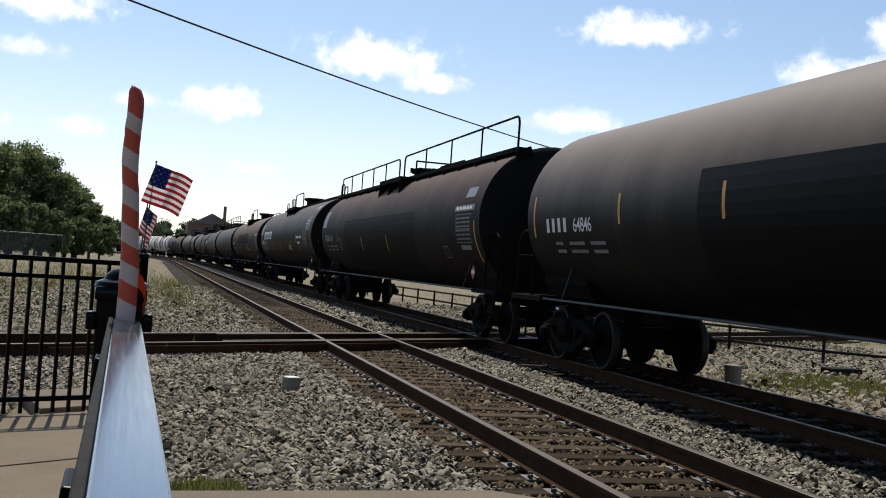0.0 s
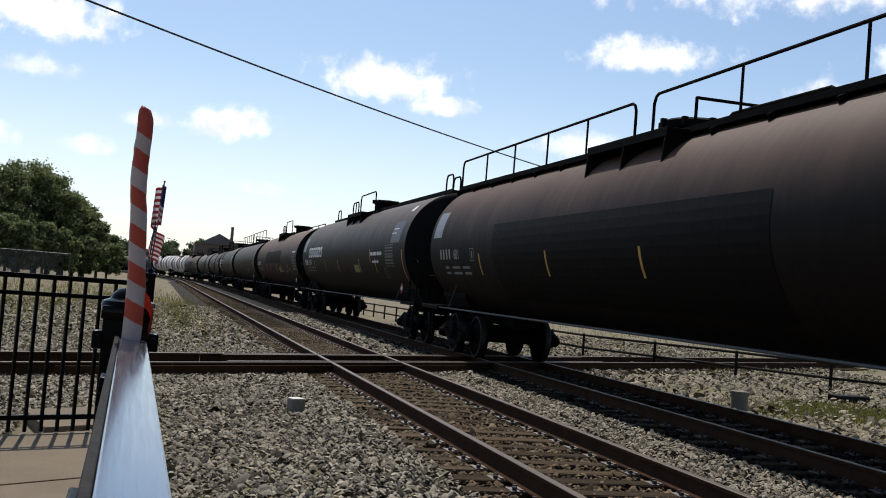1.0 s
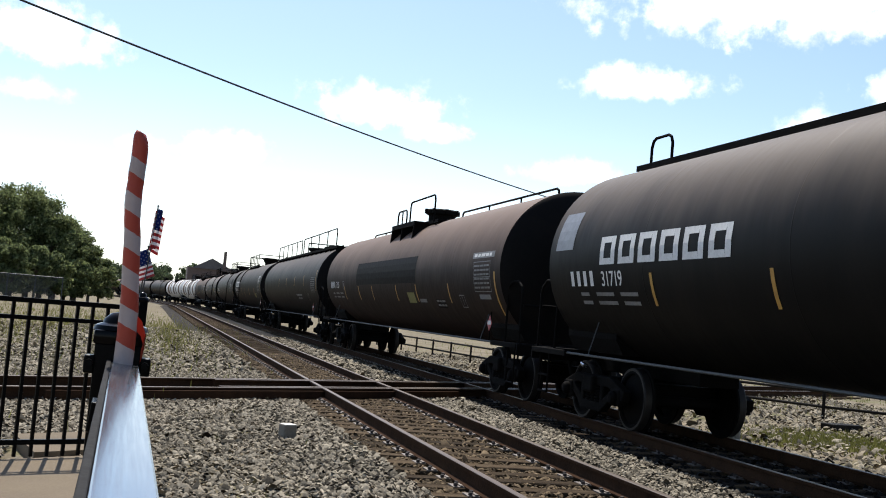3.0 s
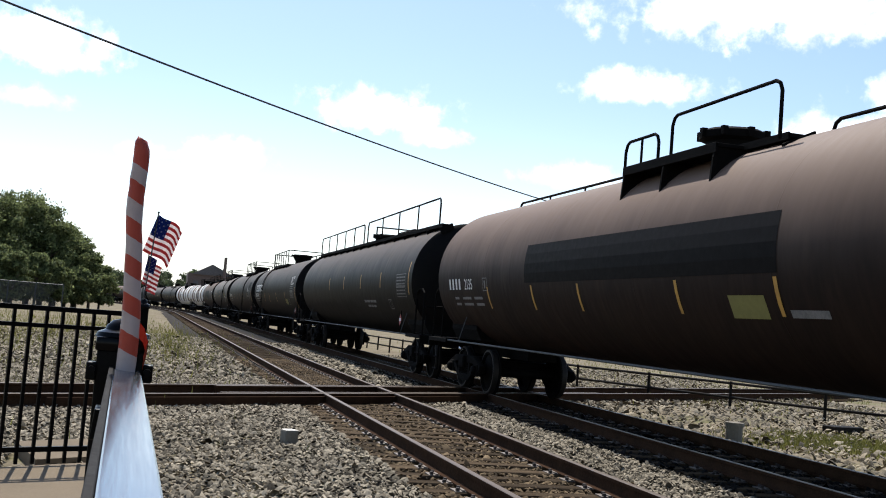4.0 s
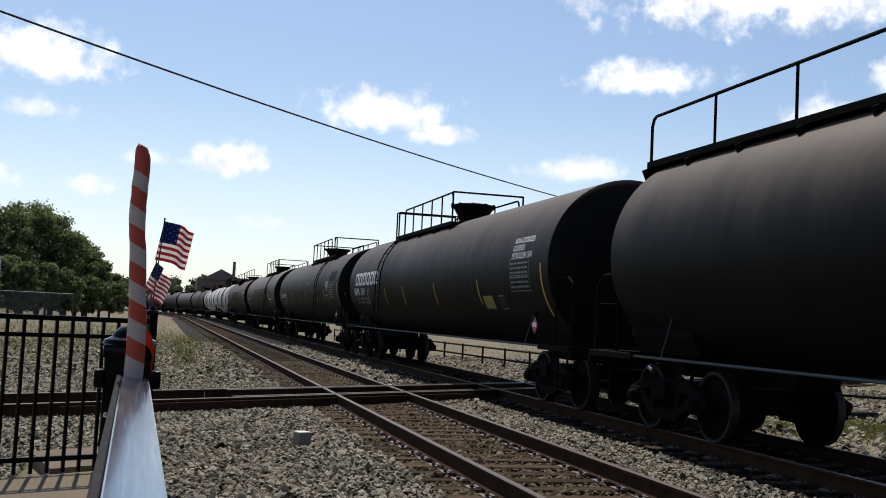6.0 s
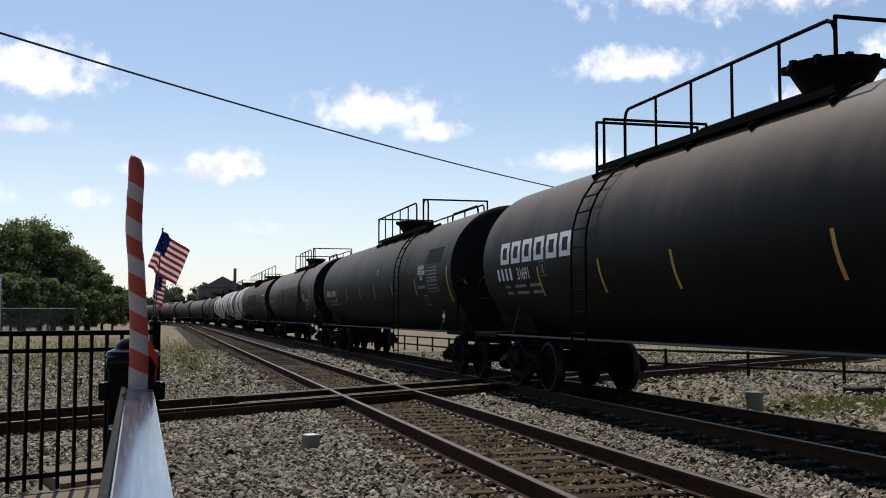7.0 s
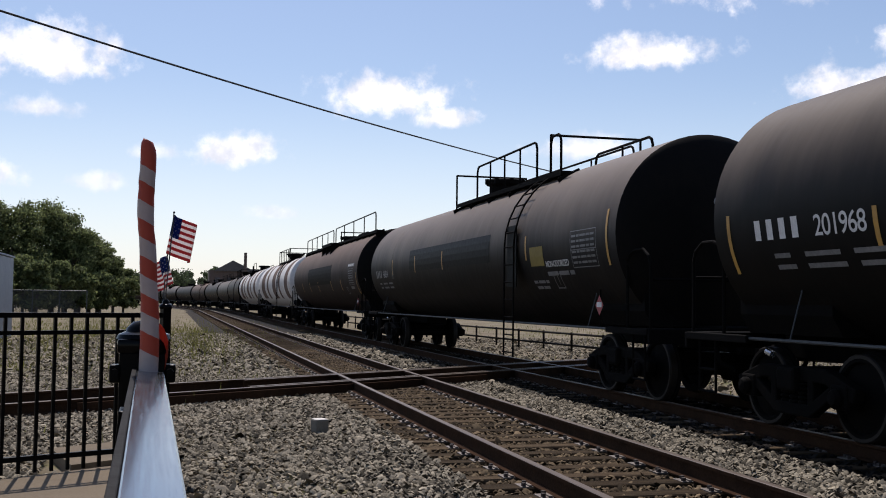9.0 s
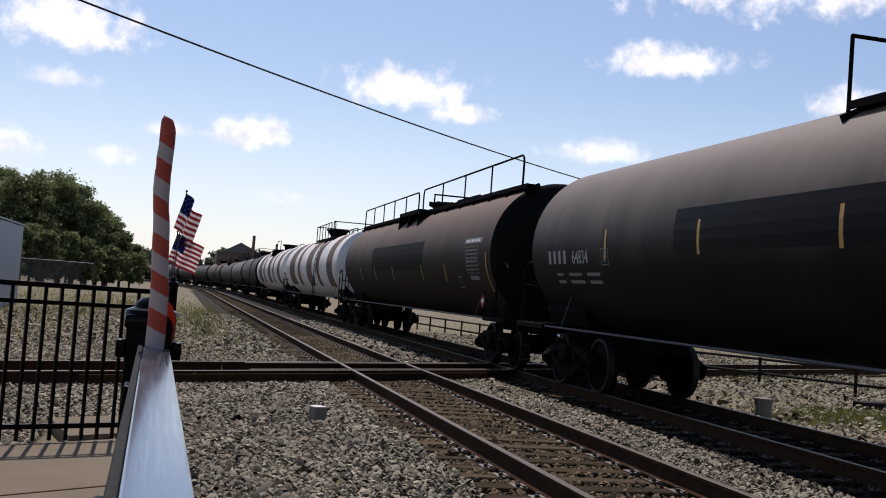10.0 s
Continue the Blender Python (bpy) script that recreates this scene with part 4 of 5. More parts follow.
        if style == "cage_near":
            part("hoop", shared(("hc5", ladder_y), lambda: handrail_mesh(y0 - 0.55, y0, -0.91, 3.78, 4.52, 2.0)), None, car)
            part("low_rail", shared(("hc4", ladder_y), lambda: handrail_mesh(y0 - 3.0, y0 - 0.6, -0.25, crown - 0.05, crown + 0.18, 1.2)), None, car)
        if style == "cage_far":
            ladder(car, 4.35, 0.9)
        else:
            ladder(car, ladder_y)
        if number == "64834":
            part("backing_plate", shared("backing", lambda: mesh_of("backing_plate", box(bmesh.new(), (-TANK_R - 0.03, ladder_y, 2.28), (0.02, 0.56, 1.16), bevel=0.004), M["fresh_black"])), None, car, "black plate behind the ladder")
    else:
        part("walkway", shared("wd", lambda: walkway_mesh(-2.4, 1.9, 0.60, 0.36, 3.90)), None, car, "grating platform beside the dome")
        part("side_platform", shared("sp2", lambda: side_platform_mesh(-1.45, 1.25)), None, car)
        for y in (1.2, -0.05, -1.4):
            part("gusset", shared("gusset", lambda: gusset_mesh(0.0)), None, car, at=pose(0, y, 0))
        part("handrail", shared("hd1", lambda: handrail_mesh(0.7, 1.8, -0.9, 3.84, 4.38, 0.7)), None, car)
        part("handrail", shared("hd2", lambda: handrail_mesh(-2.4, 0.3, -0.9, 3.84, 4.55, 2.8)), None, car)
        part("low_rail", shared(("hd3", L), lambda: handrail_mesh(-h + 0.9, -2.3, -0.12, crown - 0.05, crown + 0.16, 2.2)), None, car)
        part("low_rail", shared(("hd4", L), lambda: handrail_mesh(3.4, h - 1.2, -0.12, crown - 0.05, crown + 0.12, 1.9)), None, car)
    # yellow reflector strips along the near side
    ys, z0, z1 = strips or ((h - 3.6, h - 6.4, h - 9.4, -h + 6.6, -h + 4.0), 1.8, 2.22)
    for y in ys:
        part("reflector", shared(("refl", round(y, 1), z0), lambda: (lambda b: (patch(b, y - 0.035, y + 0.035, z0, z1), mesh_of("reflector", b, M["reflector"]))[1])(bmesh.new())), None, car, "vertical yellow reflector strip")
    part("reflector", shared(("refl_end", L, z0), lambda: (lambda b: (patch(b, -h + 0.30, -h + 0.37, z0 - 0.2, z1 + 0.2), mesh_of("reflector", b, M["reflector"]))[1])(bmesh.new())), None, car, "long curved yellow reflector strip")

    if number in ("64846", "201968"):
        part("reflector", shared(("refl_far", L, z0), lambda: (lambda b: (patch(b, h - 0.37, h - 0.30, z0 - 0.15, z1 + 0.1), mesh_of("reflector", b, M["reflector"]))[1])(bmesh.new())), None, car, "long curved yellow reflector strip")

    def stencil(key, build, name="marking", mat="marking"):
        def made():
            b = bmesh.new()
            build(b)
            return mesh_of(name, b, M[mat])
        part(name, shared(("st", L, key), made), None, car)
    # reporting marks near the far end, small data lines below them
    low = 0.0 if marks != "wordmark" else -0.06
    if number:
        for k in range(4):
            part("letter_bar", shared(("bar", low, number in ("64834", "601")), lambda: (lambda b: (patch(b, -0.115, 0.0, 2.12 + low, 2.34 + low), mesh_of("letter_bar", b, M["marking_worn" if number in ("64834", "601") else "marking"]))[1])(bmesh.new())), None, car, at=pose(0, h - 0.9 - 0.24 * k, 0))
    if number:
        part("car_number", text_on_tank(number, h - 2.02, 2.12 + low, 0.305, "marking_worn" if number in ("64834", "601") else "marking", 0.92), None, car, "stencilled white car number")
    if number:
        stencil("data", lambda b: (lettering(b, h - 1.2, 1.92, [0.3, -0.15, 0.6, -0.1, 0.55], 0.05, 0.06), lettering(b, h - 1.2, 1.80, [0.35, -0.1, 0.65, -0.1, 0.5], 0.05, 0.06)), mat="marking_dim")
    # data panel near the near end
    def table(b):
        n, f = -h + table_at, -h + table_at + 1.08
        for r in range(6):
            lettering(b, f - 0.05, 2.47 - r * 0.085, [0.19, 0.12, 0.23, 0.14, 0.16], 0.036, 0.03)
        for z in (2.56, 2.26, 1.98):
            patch(b, n, f, z, z + 0.014)
        for y in (n, f - 0.012):
            patch(b, y, y + 0.012, 1.98, 2.57)
    def notice(b):
        # small boxed notice lower down
        for y0, y1, z0, z1 in ((2.55, 2.9, 1.90, 1.92), (2.55, 2.9, 1.66, 1.68), (2.55, 2.57, 1.66, 1.92), (2.88, 2.9, 1.66, 1.92), (2.71, 2.73, 1.72, 1.90)):
            patch(b, -h + y0, -h + y1, z0, z1)
    if marks != "plain":
        stencil("table", table, mat="marking_dim")
        stencil("notice", notice, "notice", "marking_dim")
        def placard(b):
            z, y, k = 1.38, -h + placard_at, 0.16
            b.faces.new([b.verts.new((-1.27, yy, zz)) for yy, zz in [(y, z - k), (y - k, z), (y, z + k), (y + k, z)]])
            b.faces.new([b.verts.new((-1.275, yy, zz)) for yy, zz in [(y - 0.1, z - 0.03), (y - 0.1, z + 0.05), (y + 0.1, z + 0.05), (y + 0.1, z - 0.03)]])
            rod(b, (-1.25, y, 1.05), (-1.25, y, 1.70), 0.012, 6)
            b.faces.ensure_lookup_table()
            b.faces[1].material_index = 1
            for f in b.faces[2:]:
                f.material_index = 2
        def placard_mesh():
            b = bmesh.new()
            placard(b)
            return mesh_of("placard", b, [M["placard_red"], M["marking"], M["truck"]])
        part("placard", shared(("placard", L, placard_at), placard_mesh), None, car, "small red diamond hazard placard")
    if marks == "wordmark":
        # owner's word mark as plain heavy letters-sized blocks
        def block():
            b = bmesh.new()
            for y0, y1, z0, z1 in ((-0.50, -0.37, 2.36, 2.76), (-0.13, 0.0, 2.36, 2.76), (-0.37, -0.13, 2.67, 2.76), (-0.37, -0.13, 2.36, 2.45)):
                patch(b, y0, y1, z0, z1)
            return mesh_of("word_mark_block", b, M["marking"])
        for k in range(6):
            part("word_mark_block", shared("block", block), None, car, at=pose(0, mark_at - k * 0.62, 0))
    if number:
        def head_text():
            me = text_on_tank(number, 0, TANK_Z, 0.17, "marking_worn", 0.95)
            for v in me.vertices:
                x, z = -v.co.y - 0.1, v.co.z + 0.42
                d = math.hypot(x, z - TANK_Z)
                v.co = (x, -h - float(np.interp(d, [p[0] for p in head_profile()], [p[1] for p in HEAD])) - 0.008, z)
            return me
        part("car_number", head_text(), None, car, "faded car number on the tank head")
    def plate(key, y0, y1, z0, z1, mat):
        stencil(key, lambda b: patch(b, y0, y1, z0, z1), "plate", mat)
    if paint in ("tank_brown", "tank_maroon") and marks != "plain":
        n = -h + table_at
        plate("name_plate", n - 0.2, n + 1.2, 2.64, 2.76, "marking_dim")
        stencil("name_bars", lambda b: lettering(b, n + 1.1, 2.67, [0.2, 0.16, 0.24, 0.18, 0.14], 0.06, 0.05), "marking", "marking")
        plate("data_plate", n + 0.15, n + 0.85, 1.84, 1.93, "marking_dim")
    if number == "601":
        plate("upper_plate", -h + 0.57, -h + 1.22, 2.92, 3.13, "pale_square")
    if number in ("601", "31719"):
        plate("grey_square", h - 0.95, h - 0.25, 2.62, 3.22, "pale_square")
    if number == "2135":
        plate("yellow_plate4", -3.13, -2.39, 1.72, 1.97, "faded_yellow")
        plate("faint_plate", -4.2, -3.55, 1.74, 1.82, "marking_dim")
        plate("faint_plate2", -5.85, -5.1, 1.63, 1.82, "brown_panel")
        stencil("faint_bars", lambda b: (lettering(b, -5.12, 1.76, [0.2, 0.15, 0.25], 0.04, 0.05), lettering(b, -5.12, 1.67, [0.25, 0.2, 0.16], 0.04, 0.05)), mat="marking_dim")
    if style == "long" and not number and paint == "tank_black":
        stencil("cargo_bars", lambda b: (lettering(b, -3.4, 1.83, [0.3, 0.5, 0.36, 0.4], 0.07, 0.05), lettering(b, -3.75, 1.70, [0.4, 0.3, 0.35], 0.06, 0.05)), mat="marking_dim")
    if number == "201968":
        for k, words in enumerate(("LIQUEFIED", "PETROLEUM", "GAS")):
            part("lettering", text_on_tank(words, -6.62 - 0.22 * (k == 2), 2.55 - 0.13 * k, 0.145, "marking", 0.9), None, car, "stencilled pale cargo lettering")
        stencil("cargo_bars", lambda b: lettering(b, -6.5, 2.08, [0.2, 0.5], 0.07, 0.06), mat="marking_dim")
        plate("dark_plate", -8.9, -7.45, 2.66, 3.02, "brown_panel")
        stencil("small_bars", lambda b: (lettering(b, -1.2, 2.62, [0.3], 0.04, 0.05), lettering(b, -1.2, 2.70, [0.3], 0.04, 0.05)), mat="marking_dim")
    if number == "64834":
        part("lettering", text_on_tank("NON-ODORIZED", -6.80, 2.03, 0.15, "marking", 0.92), None, car, "stencilled pale cargo lettering")
        stencil("cargo_bars", lambda b: (lettering(b, -6.78, 1.88, [0.5, 0.45, 0.2], 0.07, 0.06), lettering(b, -5.9, 1.76, [0.2, 0.35, 0.15], 0.05, 0.04), lettering(b, -5.95, 1.66, [0.3, 0.3], 0.05, 0.04)), mat="marking_dim")
        plate("yellow_plate2", -6.72, -6.02, 2.06, 2.40, "warning_yellow")
    if number == "31719":
        part("walkway", walkway_mesh(-h + 0.3, h - 0.3, 0.10, 0.34, crown + 0.06), None, car, "narrow grating walkway along the crown")
        for y, z in ((-h + 0.2, 0.42), (-h + 0.95, 0.55), (h - 1.0, 0.5)):
            part("grab_loop", handrail_mesh(y - 0.35, y + 0.35, -0.2, crown, crown + z, 2.0), None, car)
        plate("yellow_plate3", -3.31, -2.47, 1.80, 2.03, "faded_yellow")
        plate("orange_strip", -5.42, -5.34, 2.1, 2.5, "reflector")
        stencil("cargo_bars", lambda b: (lettering(b, -5.5, 2.30, [0.35, 0.55, 0.3, 0.3], 0.10, 0.05), lettering(b, -5.7, 2.08, [0.25, 0.3, 0.25], 0.07, 0.05)), mat="marking")
        plate("white_square", -9.30, -8.98, 3.50, 3.66, "marking")
        stencil("patch_bars", lambda b: (lettering(b, -8.3, 3.0, [0.3, 0.3], 0.025, 0.05), lettering(b, -8.25, 2.88, [0.2, 0.3], 0.025, 0.05)), mat="marking")
    if number == "31691":
        for k, words in enumerate(("NON-ODORIZED", "LIQUEFIED", "PETROLEUM  GAS")):
            part("lettering", text_on_tank(words, -7.74, 2.86 - 0.14 * k, 0.15, "marking", 0.9), None, car, "stencilled white cargo lettering")
        plate("yellow_plate", -6.34, -5.70, 1.67, 1.92, "faded_yellow")
    if number in ("31691", "201968", "2135", "64834", "601"):
        # small square outline beside the reporting marks
        stencil("square_mark", lambda b: [patch(b, h + y0, h + y1, z0, z1) for y0, y1, z0, z1 in ((-3.55, -3.27, 2.32, 2.335), (-3.55, -3.27, 2.08, 2.095), (-3.55, -3.535, 2.08, 2.335), (-3.285, -3.27, 2.08, 2.335), (-3.45, -3.37, 2.13, 2.28))], mat="marking_dim")
    if panel:
        y0, y1, z0, z1, mat = panel
        part("repainted_panel", shared(("panel", L, panel), lambda: (lambda b: (patch(b, y0, y1, z0, z1, lift=0.004), mesh_of("repainted_panel", b, M[mat]))[1])(bmesh.new())), None, car)
    if bands:
        for y, w in ((-8.6, 0.9), (-4.6, 0.5), (-1.2, 1.1), (3.4, 0.6), (7.0, 1.4)):
            part("stain", shared(("band", y), lambda: (lambda b: (patch(b, y - w, y + w, 1.5, 4.05, lift=0.004), mesh_of("stain", b, M["stain_band"]))[1])(bmesh.new())), None, car)
    car["s0"] = (near_end + far_end) / 2
    return car


TRAIN = []


def build_train():
    TRAIN.append(tank_car(-3.3, 17.3, "tank_grey", "cage_near", "dusty grey-black tank car with yellow reflector strips", panel=(-9.0, 4.4, 1.25, 2.81, "fresh_black"), number="64846", strips=((6.6, 3.8, 0.6, -3.2), 2.2, 2.63), ladder_y=-5.1))
    TRAIN.append(tank_car(20.1, 40.1, "tank_maroon", "long", "dark maroon-brown tank car with a long railed walkway on top", number="601", panel=(-4.5, 5.2, 1.35, 2.78, "brown_panel"), strips=((6.1, 2.3, -1.32), 1.8, 2.22), radius=1.53, table_at=0.6, placard_at=1.0))
    TRAIN.append(tank_car(42.8, 63.0, "tank_black", "dome", "black tank car with a worn white word mark", "wordmark", panel=(-9.4, -8.25, 2.62, 3.22, "grey_patch"), number="31719", radius=1.55, table_at=1.42, mark_at=8.1))
    TRAIN.append(tank_car(65.6, 85.6, "tank_brown", "dome", "rust-brown tank car with a dark repainted side panel", panel=(-3.45, 4.3, 2.2, 2.86, "brown_panel"), number="2135", strips=((6.45, 4.0, 1.95, -1.2, -3.4, -6.35), 1.75, 2.16), radius=1.53, table_at=0.44))
    TRAIN.append(tank_car(88.3, 107.8, "tank_black", "long", "black tank car with a long railed walkway on top", strips=((2.9, -0.06, -3.04, -6.0), 2.24, 2.67), radius=1.503, table_at=0.64, placard_at=1.87))
    TRAIN.append(tank_car(110.4, 129.7, "tank_black", "cage_far", "black tank car with a large white word mark and gas lettering", "wordmark", number="31691", strips=((6.5, 3.85, 1.5, -1.9, -5.5), 1.75, 2.25), radius=1.503, table_at=0.94, mark_at=8.5))
    TRAIN.append(tank_car(132.3, 151.9, "tank_black", "cage_near", "black tank car with a curved side ladder", number="201968", strips=((6.8, 4.4, 1.8, -0.75, -3.3, -6.25), 1.92, 2.34), radius=1.49, table_at=1.2, placard_at=1.4))
    TRAIN.append(tank_car(154.8, 174.6, "tank_grey", "cage_near", "dusty grey tank car with a black repainted panel", panel=(-3.5, 4.14, 2.22, 2.79, "fresh_black"), number="64834", strips=((6.45, 3.45, 0.48, -5.8), 2.18, 2.62), radius=1.503, ladder_y=-5.1))
    TRAIN.append(tank_car(177.3, 197.3, "tank_brown", "long", "rust-brown tank car with a dark panel and railed walkway", panel=(-3.6, 4.07, 2.08, 2.85, "brown_panel"), table_at=0.9))
    TRAIN.append(tank_car(199.8, 221.4, "tank_white", "cage_near", "dirty white tank car with rust-brown stain bands", "plain", bands=True))
    TRAIN.append(tank_car(224.1, 246.4, "tank_white", "dome", "dirty white tank car with rust-brown stain bands", "plain", bands=True))
    s = 248.8
    for k in range(11):
        paint = ("tank_black", "tank_grey", "tank_black", "tank_brown")[k % 4]
        TRAIN.append(tank_car(s, s + 20.4, paint, ("cage_near", "long", "dome")[k % 3], {"tank_black": "black tank car far down the train", "tank_grey": "dusty grey tank car far down the train", "tank_brown": "rust-brown tank car far down the train"}[paint], "plain"))
        s += 22.6


def train_motion():
    for car in TRAIN:
        s0 = car["s0"]
        rows = []
        for k in range(21):
            t = k * 0.5
            s = s0 - SPEED * t
            xa, ya, _ = on_track(FAR_X, s - 8)
            xb, yb, _ = on_track(FAR_X, s + 8)
            a = math.degrees(math.atan2(-(xb - xa), yb - ya))
            rows.append((t, pose((xa + xb) / 2, (ya + yb) / 2, 0, 0, 0, a)))
        walk(car, rows)


# ---- fence, post, barrier ----
FENCE_Y, FENCE_TURN = 10.3, math.degrees(0.45)   # where the fence's line meets x = 0, and its slant


def build_fence():
    fence = thing("metal_fence", "black steel picket fence with a double top rail", "fence", at=pose(0, FENCE_Y, 0, 0, 0, FENCE_TURN))
    x0, x1 = -11.0, -0.10
    for z, s in ((1.25, 0.045), (1.10, 0.038), (0.03, 0.045)):
        part("rail", box(bmesh.new(), ((x0 + x1) / 2, 0, 0), (x1 - x0, 0.04, s), bevel=0.004), M["black_paint"], fence, at=pose(0, 0, z))
    me = mesh_of("picket", box(bmesh.new(), (0, 0, 0.575), (0.028, 0.028, 1.34), bevel=0.002), M["black_paint"])
    x = x1 - 0.14
    while x > x0:
        part("picket", me, None, fence, at=pose(x, 0, 0))
        x -= 0.141
    for px in (-0.06, -2.5, -4.95, -7.4, -9.85):
        post = part("post", box(bmesh.new(), (0, 0, 0.60), (0.078, 0.078, 1.44), bevel=0.004), M["black_paint"], fence, "square post with a low domed cap", at=pose(px, 0, 0))
        bm = bmesh.new()
        lathe(bm, [(0.056, 1.31), (0.062, 1.33), (0.055, 1.35), (0.034, 1.362), (0.030, 1.385), (0.014, 1.402), (0.0005, 1.406)], "Z", 16)
        part("cap", bm, M["cap_paint"], post, smooth=True)


def build_barrier():
    post = thing("crossing_barrier", "brushed aluminium box rail on a glossy black square post", "barrier")
    bm = bmesh.new()
    box(bm, (-0.063, 3.09, 0.545), (0.125, 0.125, 1.43), bevel=0.006)
    part("post", bm, M["black_paint"], post, "glossy black square post")
    bm = bmesh.new()
    box(bm, (-0.063, 3.09, 1.275), (0.137, 0.137, 0.04), bevel=0.008)
    lathe(bm, [(0.075, 1.294), (0.07, 1.306), (0.05, 1.314), (0.046, 1.325), (0.03, 1.340), (0.0005, 1.346)], "Z", 24, (-0.063, 3.09, 0))
    part("cap", bm, M["cap_paint"], post, "stepped domed cap", smooth=True)
    for sx in (-0.135, 0.010):
        bm = bmesh.new()
        box(bm, (sx, 3.05, 1.2), (0.03, 0.05, 0.05), bevel=0.006)
        rod(bm, (sx, 3.02, 1.205), (sx, 3.0, 1.205), 0.010, 10)
        part("bracket", bm, M["black_paint"], post)
    turn = pose(-0.046, 3.02, 1.165, 0.35, 5.5, 1.28)
    bm = bmesh.new()
    box(bm, (0, -1.42, 0), (0.073, 2.84, 0.09), bevel=0.004)
    part("beam", bm, M["aluminium"], post, "brushed aluminium box rail", at=turn)
    bm = bmesh.new()
    box(bm, (-0.0425, -1.42, -0.003), (0.012, 2.84, 0.10), bevel=0.002)
    part("side_channel", bm, M["pipe"], post, "black side channel", at=turn)
    for y in (-0.75, -1.9):
        bm = bmesh.new()
        box(bm, (-0.052, y, -0.015), (0.014, 0.09, 0.06), bevel=0.003)
        part("clamp", bm, M["black_paint"], post, at=turn)


def build_taped_pole():
    """A staff wound with red and white tape, standing on the end of the rail."""
    bm = bmesh.new()
    n, per, band, height = 24, 6, 0.0505, 0.625
    rows = int(height / band * per)
    rings = []
    for j in range(rows + 1):
        u = j / rows
        z = height * u
        r = 0.0255 - 0.0055 * u + 0.0012 * noise.noise((0, 0, z * 30))
        if u > 0.97:
            r *= 1 - (u - 0.97) * 12
        bend = 0.004 * math.sin(u * 7) + 0.004 * noise.noise((3, 0, z * 8))
        ring = []
        for i in range(n):
            a = 2 * math.pi * i / n
            skew = -0.013 * math.cos(a) * min(1.0, u * 12, (1 - u) * 12 + 0.5) + 0.002 * noise.noise((math.cos(a) * 2, math.sin(a) * 2, j // per))
            rr = r * (1 + 0.05 * noise.noise((math.cos(a) * 1.5, math.sin(a) * 1.5, z * 25)))
            ring.append(bm.verts.new((rr * math.cos(a) + bend, rr * math.sin(a), z + skew)))
        rings.append(ring)
    for j, (a, b) in enumerate(zip(rings, rings[1:])):
        for i in range(n):
            f = bm.faces.new((a[i], a[(i + 1) % n], b[(i + 1) % n], b[i]))
            f.material_index = (j // per + 1) % 2 if j < rows - per * 1.6 else 0
            f.smooth = True
    bm.faces.new(rings[-1])
    single("taped_pole", bm, [M["tape_red"], M["tape_white"]], "upright staff wound with red and white tape", "pole", at=pose(-0.046, 2.985, 1.208, 1.5, -1.6, 0))
    # loose tape end hanging over the post
    bm = bmesh.new()
    pts = [(0.0, 0.0, 0.0), (0.022, 0.012, -0.025), (0.034, 0.02, -0.06), (0.026, 0.018, -0.10)]
    rows2 = [[bm.verts.new((x, y + dy, z + dz)) for dy, dz in ((-0.006, 0.02), (0.006, -0.02))] for x, y, z in pts]
    for a, b in zip(rows2, rows2[1:]):
        bm.faces.new((a[0], a[1], b[1], b[0]))
    bmesh.ops.solidify(bm, geom=bm.faces[:], thickness=0.004)
    single("tape_tail", bm, M["tape_red"], "loose end of red tape", "tape", at=pose(-0.03, 2.98, 1.33))


# ---- flags: cloth in rigid strips ----
FLAGS = []
# seconds and heading of the cloth in degrees: 0 along the row of ties, 90 down the line, 180 towards the yard
GUSTS = [(0.0, 12), (0.3, 80), (0.6, 62), (0.9, 72), (1.2, 168), (1.5, 50), (1.8, 125), (2.2, 172), (2.7, 110), (3.3, 60), (3.5, 40), (3.65, 85), (3.9, 18), (4.2, 100), (4.5, 35),
         (4.8, 50), (5.0, 76), (5.2, 40), (5.8, 50), (6.3, 12), (6.5, 45), (6.7, 5), (7.0, 42), (7.2, 10), (7.5, 0), (7.7, 60), (8.0, 8), (8.2, 72), (8.5, 88), (8.7, 58), (9.0, 50), (9.2, 48), (9.5, 105), (9.7, 48), (10.0, 66)]
LOW_GUSTS = [(0.0, 70), (0.3, 120), (0.6, 172), (0.9, 90), (1.2, 15), (1.5, 150), (1.8, 40), (2.2, 92), (2.7, 120), (3.3, 155), (3.6, 70), (3.9, 50), (4.2, 120), (4.5, 65),
             (4.8, 60), (5.2, 30), (5.8, 45), (6.3, 75), (6.5, 12), (6.7, 6), (7.0, 72), (7.2, 20), (7.5, 70), (8.0, 80), (8.5, 75), (8.7, 60), (9.0, 140), (9.2, 45), (9.5, 30), (9.7, 80), (10.0, 25)]
STRIPS = 14


def wind(gusts, t):
    for (t0, a), (t1, b) in zip(gusts, gusts[1:]):
        if t <= t1:
            u = (t - t0) / (t1 - t0)
            return a + (b - a) * u * u * (3 - 2 * u)
    return gusts[-1][1]


